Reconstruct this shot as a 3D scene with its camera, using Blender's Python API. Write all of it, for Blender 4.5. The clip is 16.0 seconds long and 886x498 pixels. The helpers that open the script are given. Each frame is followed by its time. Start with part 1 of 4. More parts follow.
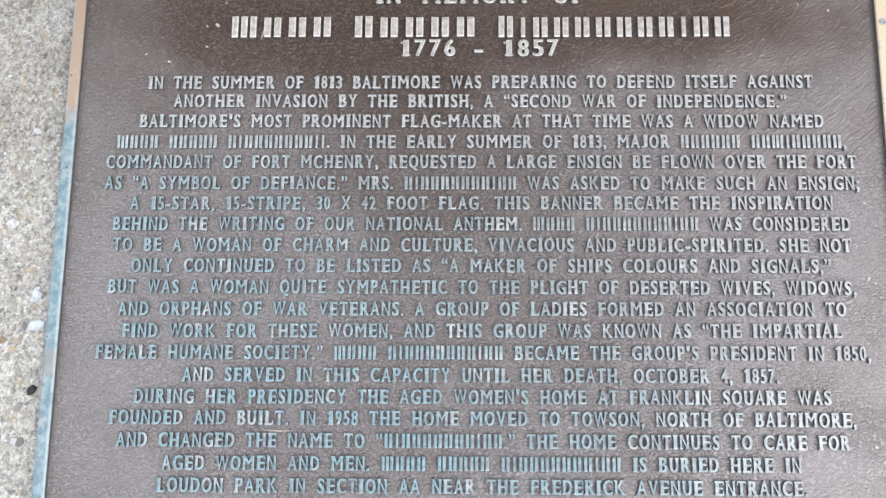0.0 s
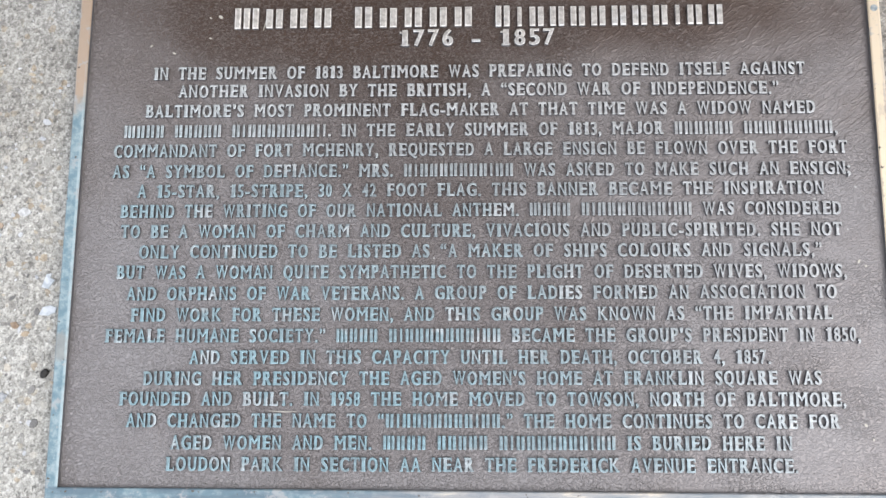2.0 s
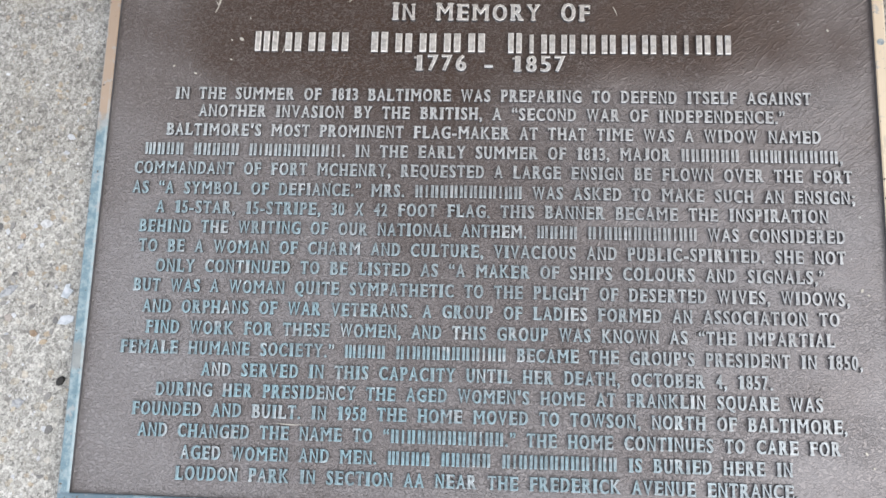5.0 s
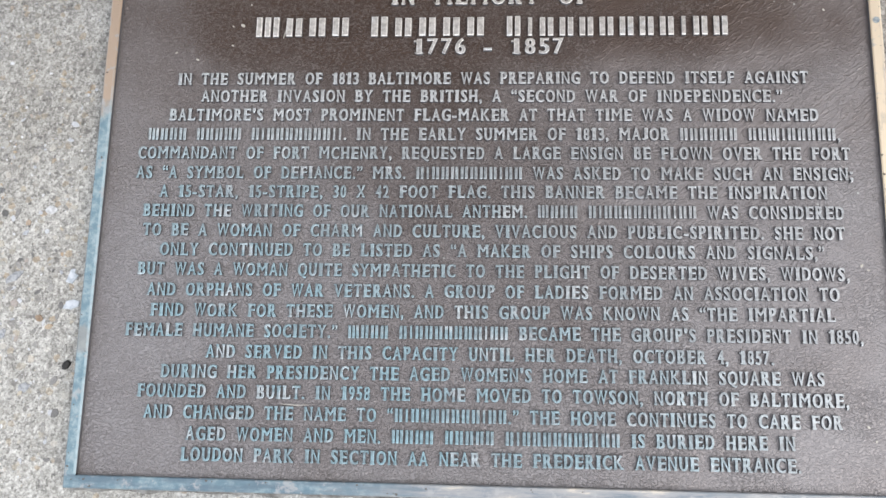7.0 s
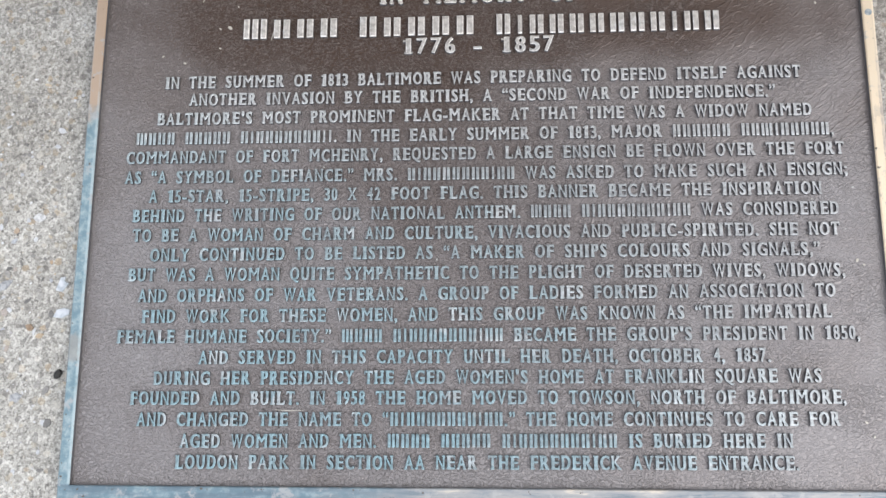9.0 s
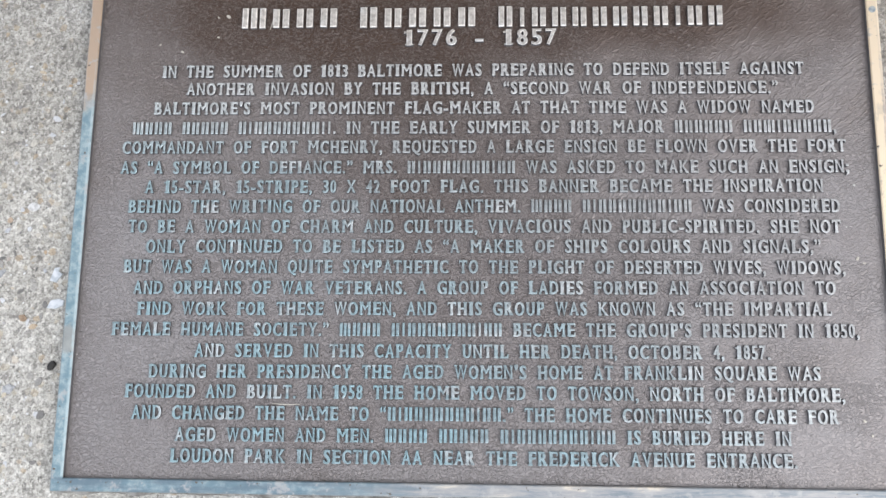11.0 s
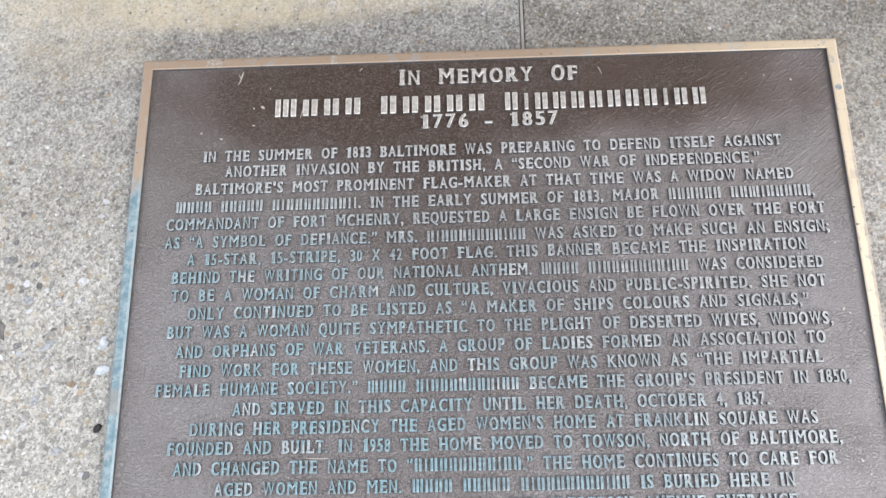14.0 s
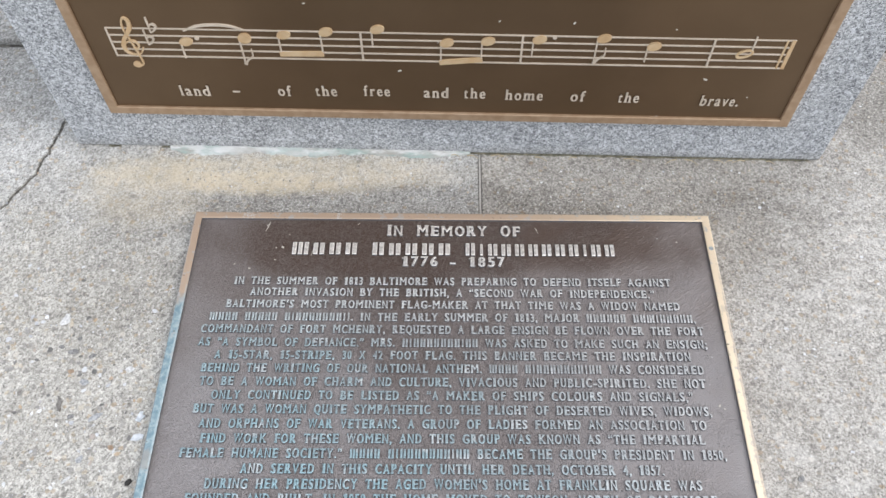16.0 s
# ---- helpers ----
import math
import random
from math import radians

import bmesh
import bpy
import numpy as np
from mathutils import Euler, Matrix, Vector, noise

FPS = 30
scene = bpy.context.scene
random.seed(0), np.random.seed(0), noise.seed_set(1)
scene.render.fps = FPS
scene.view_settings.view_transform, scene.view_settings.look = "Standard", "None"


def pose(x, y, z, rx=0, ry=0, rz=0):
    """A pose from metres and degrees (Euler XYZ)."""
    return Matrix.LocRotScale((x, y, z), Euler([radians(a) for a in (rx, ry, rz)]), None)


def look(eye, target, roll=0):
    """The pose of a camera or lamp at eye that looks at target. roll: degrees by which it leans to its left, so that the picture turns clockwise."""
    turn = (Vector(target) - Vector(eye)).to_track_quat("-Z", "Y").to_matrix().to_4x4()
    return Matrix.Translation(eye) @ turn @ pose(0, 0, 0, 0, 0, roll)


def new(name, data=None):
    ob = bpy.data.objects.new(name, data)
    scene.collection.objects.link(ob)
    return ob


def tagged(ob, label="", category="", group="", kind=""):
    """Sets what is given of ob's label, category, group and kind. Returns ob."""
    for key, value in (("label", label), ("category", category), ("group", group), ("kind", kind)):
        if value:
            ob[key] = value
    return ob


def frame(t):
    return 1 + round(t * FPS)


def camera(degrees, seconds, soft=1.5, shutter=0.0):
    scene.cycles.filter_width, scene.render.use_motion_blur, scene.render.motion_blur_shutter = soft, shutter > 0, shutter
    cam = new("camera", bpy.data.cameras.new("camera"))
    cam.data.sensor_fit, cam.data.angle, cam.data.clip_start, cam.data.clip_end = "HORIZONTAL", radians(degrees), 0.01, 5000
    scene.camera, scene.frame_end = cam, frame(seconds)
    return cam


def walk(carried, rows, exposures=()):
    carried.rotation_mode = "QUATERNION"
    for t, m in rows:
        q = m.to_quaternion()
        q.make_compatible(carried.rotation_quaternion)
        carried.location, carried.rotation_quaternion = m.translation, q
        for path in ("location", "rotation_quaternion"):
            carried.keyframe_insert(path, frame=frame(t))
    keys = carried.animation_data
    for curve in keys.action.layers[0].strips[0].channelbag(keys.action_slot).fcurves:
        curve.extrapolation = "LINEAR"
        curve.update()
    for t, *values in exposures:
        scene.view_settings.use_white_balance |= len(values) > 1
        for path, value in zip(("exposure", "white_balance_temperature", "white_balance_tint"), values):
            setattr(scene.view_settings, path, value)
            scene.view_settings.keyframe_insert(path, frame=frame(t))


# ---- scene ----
cam = camera(57.8, 16.0)
EXPOSURE = 0.65
PATH = [
    (0, (-0.016, -0.466, 0.873), (-0.058, -0.142, -1.1), -7.0),
    (0.5, (-0.012, -0.468, 0.873), (-0.057, -0.16, -1.103), -8.1),
    (1, (-0.01, -0.468, 0.878), (-0.059, -0.166, -1.099), -9.1),
    (1.5, (-0.013, -0.473, 0.886), (-0.062, -0.174, -1.091), -9.0),
    (2, (-0.005, -0.473, 0.894), (-0.068, -0.177, -1.083), -11.9),
    (2.5, (-0.006, -0.473, 0.895), (-0.072, -0.17, -1.081), -12.2),
    (3, (-0.005, -0.465, 0.894), (-0.079, -0.167, -1.083), -13.4),
    (5.5, (0.005, -0.483, 0.915), (-0.101, -0.137, -1.052), -15.5),
    (6, (0.007, -0.496, 0.915), (-0.104, -0.154, -1.053), -16.5),
    (6.5, (0.01, -0.503, 0.915), (-0.107, -0.15, -1.051), -17.1),
    (7, (0.005, -0.506, 0.914), (-0.103, -0.146, -1.051), -15.8),
    (7.5, (0.005, -0.498, 0.913), (-0.1, -0.148, -1.054), -16.3),
    (8, (0.01, -0.496, 0.909), (-0.097, -0.156, -1.059), -17.5),
    (8.5, (0.009, -0.494, 0.907), (-0.095, -0.158, -1.062), -17.2),
    (9, (0.008, -0.497, 0.908), (-0.09, -0.15, -1.06), -15.9),
    (11.5, (-0.002, -0.492, 0.901), (-0.077, -0.167, -1.071), -12.5),
    (12, (-0.002, -0.491, 0.912), (-0.076, -0.136, -1.055), -11.3),
    (12.5, (-0.002, -0.502, 0.927), (-0.065, -0.092, -1.03), -8.5),
    (13, (-0.003, -0.51, 0.951), (-0.062, -0.042, -0.993), -7.3),
    (13.5, (-0.011, -0.534, 0.971), (-0.058, 0.005, -0.955), -5.5),
    (13.7, (-0.016, -0.537, 0.974), (-0.071, 0.008, -0.95), -6.5),
    (14, (-0.021, -0.549, 0.973), (-0.094, 0.012, -0.945), -8.5),
    (14.2, (-0.018, -0.549, 0.985), (-0.089, 0.053, -0.919), -8.7),
    (14.5, (-0.023, -0.575, 1.002), (-0.095, 0.122, -0.871), -8.2),
    (14.7, (-0.021, -0.585, 1.021), (-0.09, 0.142, -0.841), -7.1),
    (15, (-0.022, -0.637, 1.053), (-0.073, 0.191, -0.767), -3.8),
    (15.2, (-0.009, -0.67, 1.08), (-0.04, 0.213, -0.714), -1.9),
    (15.5, (-0.007, -0.734, 1.116), (-0.027, 0.247, -0.627), -1.5),
    (15.7, (-0.006, -0.778, 1.143), (-0.026, 0.263, -0.564), -1.1),
    (16, (-0.004, -0.837, 1.192), (-0.017, 0.256, -0.482), -0.1),
]
walk(cam, [(t, look(eye, target, roll)) for t, eye, target, roll in PATH], [(t, EXPOSURE + e) for t, e in ((0, 0.10), (1.5, 0.08), (2.4, -0.05), (3, -0.06), (5.5, -0.1), (9, -0.1), (12, -0.07), (14, 0.0), (16, 0.0))])

# ---- world, sun, exposure ----
world = bpy.data.worlds.new("world")
scene.world = world
world.use_nodes = True
wn = world.node_tree
sky = wn.nodes.new("ShaderNodeTexSky")
sky.sky_type = 'NISHITA'
sky.sun_disc = False
SUN_EL, SUN_AZ = 48.0, 115.0          # degrees; azimuth clockwise from +y
sky.sun_elevation, sky.sun_rotation = radians(SUN_EL), radians(SUN_AZ)
sky.dust_density, sky.air_density, sky.ozone_density = 3.0, 1.0, 1.0
# thin overcast: the blue sky shows only faintly through an even grey-white cloud sheet
veil = wn.nodes.new("ShaderNodeMix")
veil.data_type = 'RGBA'
veil.inputs[0].default_value = 0.78
wn.links.new(sky.outputs[0], veil.inputs[6])
veil.inputs[7].default_value = (8.3, 8.75, 9.5, 1.0)
wn.links.new(veil.outputs[2], wn.nodes["Background"].inputs[0])
wn.nodes["Background"].inputs[1].default_value = 0.12
sun = new("sun", bpy.data.lights.new("sun", 'SUN'))
sun.data.energy, sun.data.angle, sun.data.color = 0.75, radians(35), (1.0, 0.97, 0.93)
az, el = radians(SUN_AZ), radians(SUN_EL)
sun.matrix_world = look((5 * math.sin(az) * math.cos(el), 5 * math.cos(az) * math.cos(el), 5 * math.sin(el)), (0, 0, 0))


# ---- material helpers ----
class Nodes:
    """A short way to write node materials."""

    def __init__(self, name, rough=0.6, metal=0.0, spec=0.5):
        self.mat = bpy.data.materials.new(name)
        self.mat.use_nodes = True
        self.nt = self.mat.node_tree
        self.bsdf = self.nt.nodes["Principled BSDF"]
        self.bsdf.inputs["Roughness"].default_value = rough
        self.bsdf.inputs["Metallic"].default_value = metal
        self.bsdf.inputs["Specular IOR Level"].default_value = spec
        self.pos = self.add("ShaderNodeNewGeometry").outputs["Position"]

    def add(self, kind):
        return self.nt.nodes.new(kind)

    def put(self, socket, value):
        if isinstance(value, (int, float)):
            socket.default_value = value
        elif isinstance(value, (tuple, list)):
            socket.default_value = (*value, 1.0) if len(value) == 3 and socket.type == 'RGBA' else value
        else:
            self.nt.links.new(value, socket)

    def math(self, op, a, b=0.0, clamp=False):
        n = self.add("ShaderNodeMath")
        n.operation, n.use_clamp = op, clamp
        self.put(n.inputs[0], a)
        self.put(n.inputs[1], b)
        return n.outputs[0]

    def noise(self, scale, detail=3.0, rough=0.55, vec=None, distort=0.0):
        n = self.add("ShaderNodeTexNoise")
        n.inputs["Scale"].default_value, n.inputs["Detail"].default_value = scale, detail
        n.inputs["Roughness"].default_value, n.inputs["Distortion"].default_value = rough, distort
        self.put(n.inputs["Vector"], vec if vec is not None else self.pos)
        return n.outputs["Fac"]

    def voronoi(self, scale, feature='F1', vec=None, rnd=1.0):
        n = self.add("ShaderNodeTexVoronoi")
        n.feature = feature
        n.inputs["Scale"].default_value, n.inputs["Randomness"].default_value = scale, rnd
        self.put(n.inputs["Vector"], vec if vec is not None else self.pos)
        return n

    def span(self, value, lo, hi, to_lo=0.0, to_hi=1.0, smooth=True):
        n = self.add("ShaderNodeMapRange")
        n.interpolation_type = 'SMOOTHSTEP' if smooth else 'LINEAR'
        for i, v in enumerate((value, lo, hi, to_lo, to_hi)):
            self.put(n.inputs[i], v)
        return n.outputs[0]

    def mix(self, fac, a, b, how='MIX'):
        n = self.add("ShaderNodeMix")
        n.data_type, n.blend_type = 'RGBA', how
        self.put(n.inputs["Factor"], fac)
        self.put(n.inputs[6], a)
        self.put(n.inputs[7], b)
        return n.outputs[2]

    def ramp(self, fac, stops):
        n = self.add("ShaderNodeValToRGB")
        while len(n.color_ramp.elements) < len(stops):
            n.color_ramp.elements.new(0.5)
        for e, (p, c) in zip(n.color_ramp.elements, stops):
            e.position, e.color = p, (*c, 1.0)
        self.put(n.inputs[0], fac)
        return n.outputs[0]

    def axis(self, i):
        n = self.add("ShaderNodeSeparateXYZ")
        self.put(n.inputs[0], self.pos)
        return n.outputs[i]

    def stretch(self, sx, sy, sz, vec=None):
        n = self.add("ShaderNodeVectorMath")
        n.operation = 'MULTIPLY'
        self.put(n.inputs[0], vec if vec is not None else self.pos)
        n.inputs[1].default_value = (sx, sy, sz)
        return n.outputs[0]

    def blob(self, cx, cy, rx, ry, ragged=0.5, scale=14.0, soft=0.35):
        """A soft, ragged stain round (cx, cy) on the ground plane."""
        s = self.add("ShaderNodeVectorMath")
        s.operation = 'SUBTRACT'
        self.put(s.inputs[0], self.pos)
        s.inputs[1].default_value = (cx, cy, 0)
        m = self.stretch(1 / rx, 1 / ry, 0, s.outputs[0])
        l = self.add("ShaderNodeVectorMath")
        l.operation = 'LENGTH'
        self.put(l.inputs[0], m)
        wob = self.math('MULTIPLY', self.math('SUBTRACT', self.noise(scale, 4), 0.5), 2 * ragged)
        return self.span(self.math('ADD', l.outputs[1], wob), 1 - soft, 1 + soft, 1.0, 0.0)

    def bump(self, height, strength=0.5, distance=0.001, under=None):
        n = self.add("ShaderNodeBump")
        n.inputs["Strength"].default_value, n.inputs["Distance"].default_value = strength, distance
        self.put(n.inputs["Height"], height)
        if under is not None:
            self.put(n.inputs["Normal"], under)
        return n.outputs[0]

    def done(self, colour, rough=None, normal=None, metal=None):
        self.put(self.bsdf.inputs["Base Color"], colour)
        if rough is not None:
            self.put(self.bsdf.inputs["Roughness"], rough)
        if normal is not None:
            self.put(self.bsdf.inputs["Normal"], normal)
        if metal is not None:
            self.put(self.bsdf.inputs["Metallic"], metal)
        return self.mat


def concrete_material():
    n = Nodes("weathered_concrete", 0.9, 0, 0.3)
    grain = n.voronoi(340)
    sand = n.ramp(grain.outputs["Color"], [(0.08, (0.19, 0.186, 0.18)), (0.34, (0.40, 0.394, 0.38)), (0.62, (0.53, 0.523, 0.507)), (0.92, (0.80, 0.795, 0.78))])
    tiny = n.voronoi(620)
    cement = n.ramp(tiny.outputs["Color"], [(0.10, (0.22, 0.215, 0.205)), (0.5, (0.46, 0.452, 0.438)), (0.90, (0.76, 0.752, 0.735))])
    sand = n.mix(0.36, sand, cement)
    bend = n.add("ShaderNodeTexNoise")
    bend.inputs["Scale"].default_value, bend.inputs["Detail"].default_value = 140, 2
    n.put(bend.inputs["Vector"], n.pos)
    bent = n.add("ShaderNodeVectorMath")
    bent.operation = 'MULTIPLY_ADD'
    n.put(bent.inputs[0], bend.outputs["Color"])
    bent.inputs[1].default_value = (0.007, 0.007, 0.0)
    n.put(bent.inputs[2], n.pos)
    stone = n.voronoi(105, 'F1', bent.outputs[0])
    tone = n.ramp(n.math('FRACT', n.math('MULTIPLY', stone.outputs["Color"], 7.3)), [(0.0, (0.24, 0.232, 0.225)), (0.3, (0.36, 0.352, 0.345)), (0.55, (0.47, 0.44, 0.385)), (0.8, (0.43, 0.35, 0.26)), (1.0, (0.72, 0.705, 0.68))])
    pick = n.span(stone.outputs["Color"], 0.58, 0.64)
    pick = n.math('MULTIPLY', pick, n.span(stone.outputs["Distance"], 0.50, 0.38))
    col = n.mix(n.math('MULTIPLY', pick, 0.8), sand, tone)
    fine = n.noise(900, 2)
    col = n.mix(0.35, col, n.ramp(fine, [(0.3, (0.25, 0.25, 0.25)), (0.7, (0.85, 0.84, 0.82))]), 'OVERLAY')
    coarse = n.noise(210, 3, 0.6)
    col = n.mix(0.45, col, n.ramp(coarse, [(0.34, (0.22, 0.22, 0.22)), (0.5, (0.5, 0.5, 0.5)), (0.66, (0.80, 0.80, 0.79))]), 'OVERLAY')
    blotch = n.noise(72, 4, 0.7)
    col = n.mix(0.42, col, n.ramp(blotch, [(0.32, (0.26, 0.26, 0.26)), (0.5, (0.5, 0.5, 0.5)), (0.68, (0.76, 0.76, 0.75))]), 'OVERLAY')
    # broad weathering
    broad = n.noise(3.2, 5, 0.6)
    col = n.mix(n.span(broad, 0.35, 0.7, 0.0, 0.45), col, (0.62, 0.595, 0.555), 'MULTIPLY')
    mid = n.noise(24, 5, 0.7)
    col = n.mix(n.span(mid, 0.42, 0.68, 0.0, 0.30), col, (0.50, 0.485, 0.46), 'MULTIPLY')
    col = n.mix(n.math('MULTIPLY', n.span(n.axis(0), 0.053, 0.057, 0.0, 0.9), n.span(n.axis(1), 0.450, 0.448)), col, (0.92, 0.885, 0.845), 'MULTIPLY')
    # pale scaled skin beside the plaque, a few dark flecks in it
    side = n.math('MULTIPLY', n.span(n.axis(0), 0.30, 0.60), n.span(n.axis(1), 0.30, 0.0))
    scale = n.math('MULTIPLY', n.span(n.noise(20, 6, 0.72, n.stretch(0.7, 1.3, 1.0)), 0.52, 0.60), side)
    scale = n.math('MAXIMUM', scale, n.blob(0.527, -0.426, 0.022, 0.016, 0.6, 60))
    col = n.mix(n.math('MULTIPLY', scale, 0.22), col, (0.74, 0.72, 0.69))
    fleck = n.math('MULTIPLY', n.span(n.noise(130, 3, 0.6, n.stretch(0.6, 1.2, 1.0)), 0.62, 0.68), side)
    col = n.mix(n.math('MULTIPLY', fleck, 0.6), col, (0.20, 0.19, 0.18))
    # warm sandy wear on the side that is walked on
    warm = n.blob(-0.62, -0.42, 0.42, 0.42, 0.5, 7)
    col = n.mix(n.math('MULTIPLY', warm, 0.5), col, (0.95, 0.91, 0.83), 'MULTIPLY')
    # grey speckled patches, darker than the rest
    for cx, cy, rx, ry, amount in ((0.40, 0.085, 0.40, 0.09, 0.55), (-0.10, 0.035, 0.38, 0.05, 0.75), (-0.53, -0.08, 0.13, 0.17, 0.42), (-0.60, 0.0, 0.10, 0.05, 0.25), (0.56, -0.03, 0.11, 0.12, 0.3), (-0.98, 0.38, 0.36, 0.2, 0.75), (0.92, 0.34, 0.3, 0.18, 0.8)):
        m = n.blob(cx, cy, rx, ry, 0.55, 16)
        speck = n.span(n.noise(240, 3), 0.36, 0.60, 1.0, 0.45)
        col = n.mix(n.math('MULTIPLY', n.math('MULTIPLY', m, speck), amount), col, (0.44, 0.43, 0.415), 'MULTIPLY')
    # ochre run-off below the monument
    for cx, cy, rx, ry, amount in ((-0.33, 0.11, 0.32, 0.045, 0.46), (-0.57, 0.07, 0.12, 0.08, 0.28), (-0.36, 0.085, 0.12, 0.03, 0.40)):
        m = n.blob(cx, cy, rx, ry, 0.5, 12)
        m = n.math('MULTIPLY', m, n.span(n.noise(45, 4), 0.3, 0.6, 0.45, 1.0))
        col = n.mix(n.math('MULTIPLY', m, amount), col, (0.66, 0.56, 0.40))
    # crevices between the grains
    gap = n.span(n.noise(250, 4, 0.7), 0.57, 0.66)
    col = n.mix(n.math('MULTIPLY', gap, 0.42), col, (0.17, 0.165, 0.16))
    # dark pits
    pits = n.voronoi(75)
    pit = n.math('MULTIPLY', n.span(pits.outputs["Distance"], 0.16, 0.08), n.span(n.noise(9, 3), 0.5, 0.62))
    col = n.mix(n.math('MULTIPLY', pit, 0.35), col, (0.10, 0.09, 0.08))
    b = n.bump(grain.outputs["Distance"], 0.6, 0.0014)
    b = n.bump(n.math('SUBTRACT', 1.0, gap), 0.5, 0.0012, b)
    b = n.bump(n.noise(60, 5, 0.7), 0.5, 0.004, b)
    b = n.bump(n.math('SUBTRACT', 1.0, pit), 0.8, 0.002, b)
    return n.done(col, n.span(fine, 0.3, 0.7, 0.8, 0.98), b)


def pebble_material():
    n = Nodes("aggregate_stone", 0.75, 0, 0.4)
    r = n.add("ShaderNodeNewGeometry").outputs["Random Per Island"]
    col = n.ramp(r, [(0.0, (0.13, 0.125, 0.12)), (0.16, (0.24, 0.23, 0.22)), (0.36, (0.35, 0.335, 0.31)), (0.60, (0.46, 0.44, 0.40)), (0.75, (0.48, 0.42, 0.33)), (0.785, (0.40, 0.29, 0.19)), (0.82, (0.38, 0.39, 0.42)), (1.0, (0.74, 0.74, 0.74))])
    col = n.mix(0.5, col, n.ramp(n.noise(500, 3), [(0.3, (0.35, 0.35, 0.35)), (0.7, (0.75, 0.75, 0.75))]), 'OVERLAY')
    return n.done(col, None, n.bump(n.noise(700, 3), 0.4, 0.0006))


def granite_material():
    n = Nodes("grey_granite", 0.62, 0, 0.5)
    a = n.voronoi(520)
    col = n.ramp(a.outputs["Color"], [(0.08, (0.085, 0.09, 0.098)), (0.3, (0.24, 0.25, 0.265)), (0.6, (0.39, 0.405, 0.42)), (0.92, (0.72, 0.74, 0.76))])
    b = n.voronoi(210)
    dark = n.span(b.outputs["Color"], 0.24, 0.16)
    col = n.mix(n.math('MULTIPLY', dark, 0.6), col, (0.09, 0.095, 0.11))
    light = n.span(n.math('FRACT', n.math('MULTIPLY', b.outputs["Color"], 5.7)), 0.80, 0.9)
    col = n.mix(n.math('MULTIPLY', light, 0.5), col, (0.72, 0.74, 0.78))
    col = n.mix(n.span(n.noise(5, 4), 0.4, 0.75, 0.0, 0.3), col, (0.7, 0.7, 0.7), 'MULTIPLY')
    # darker towards the foot, with an uneven upper limit
    foot = n.span(n.math('ADD', n.axis(2), n.math('MULTIPLY', n.noise(25, 4), 0.03)), 0.012, 0.05, 0.4, 0.0)
    col = n.mix(foot, col, (0.22, 0.21, 0.19))
    bump = n.bump(a.outputs["Color"], 0.5, 0.0007)
    bump = n.bump(n.noise(90, 4), 0.3, 0.0015, bump)
    return n.done(col, n.span(a.outputs["Color"], 0.2, 0.8, 0.7, 0.42), bump)


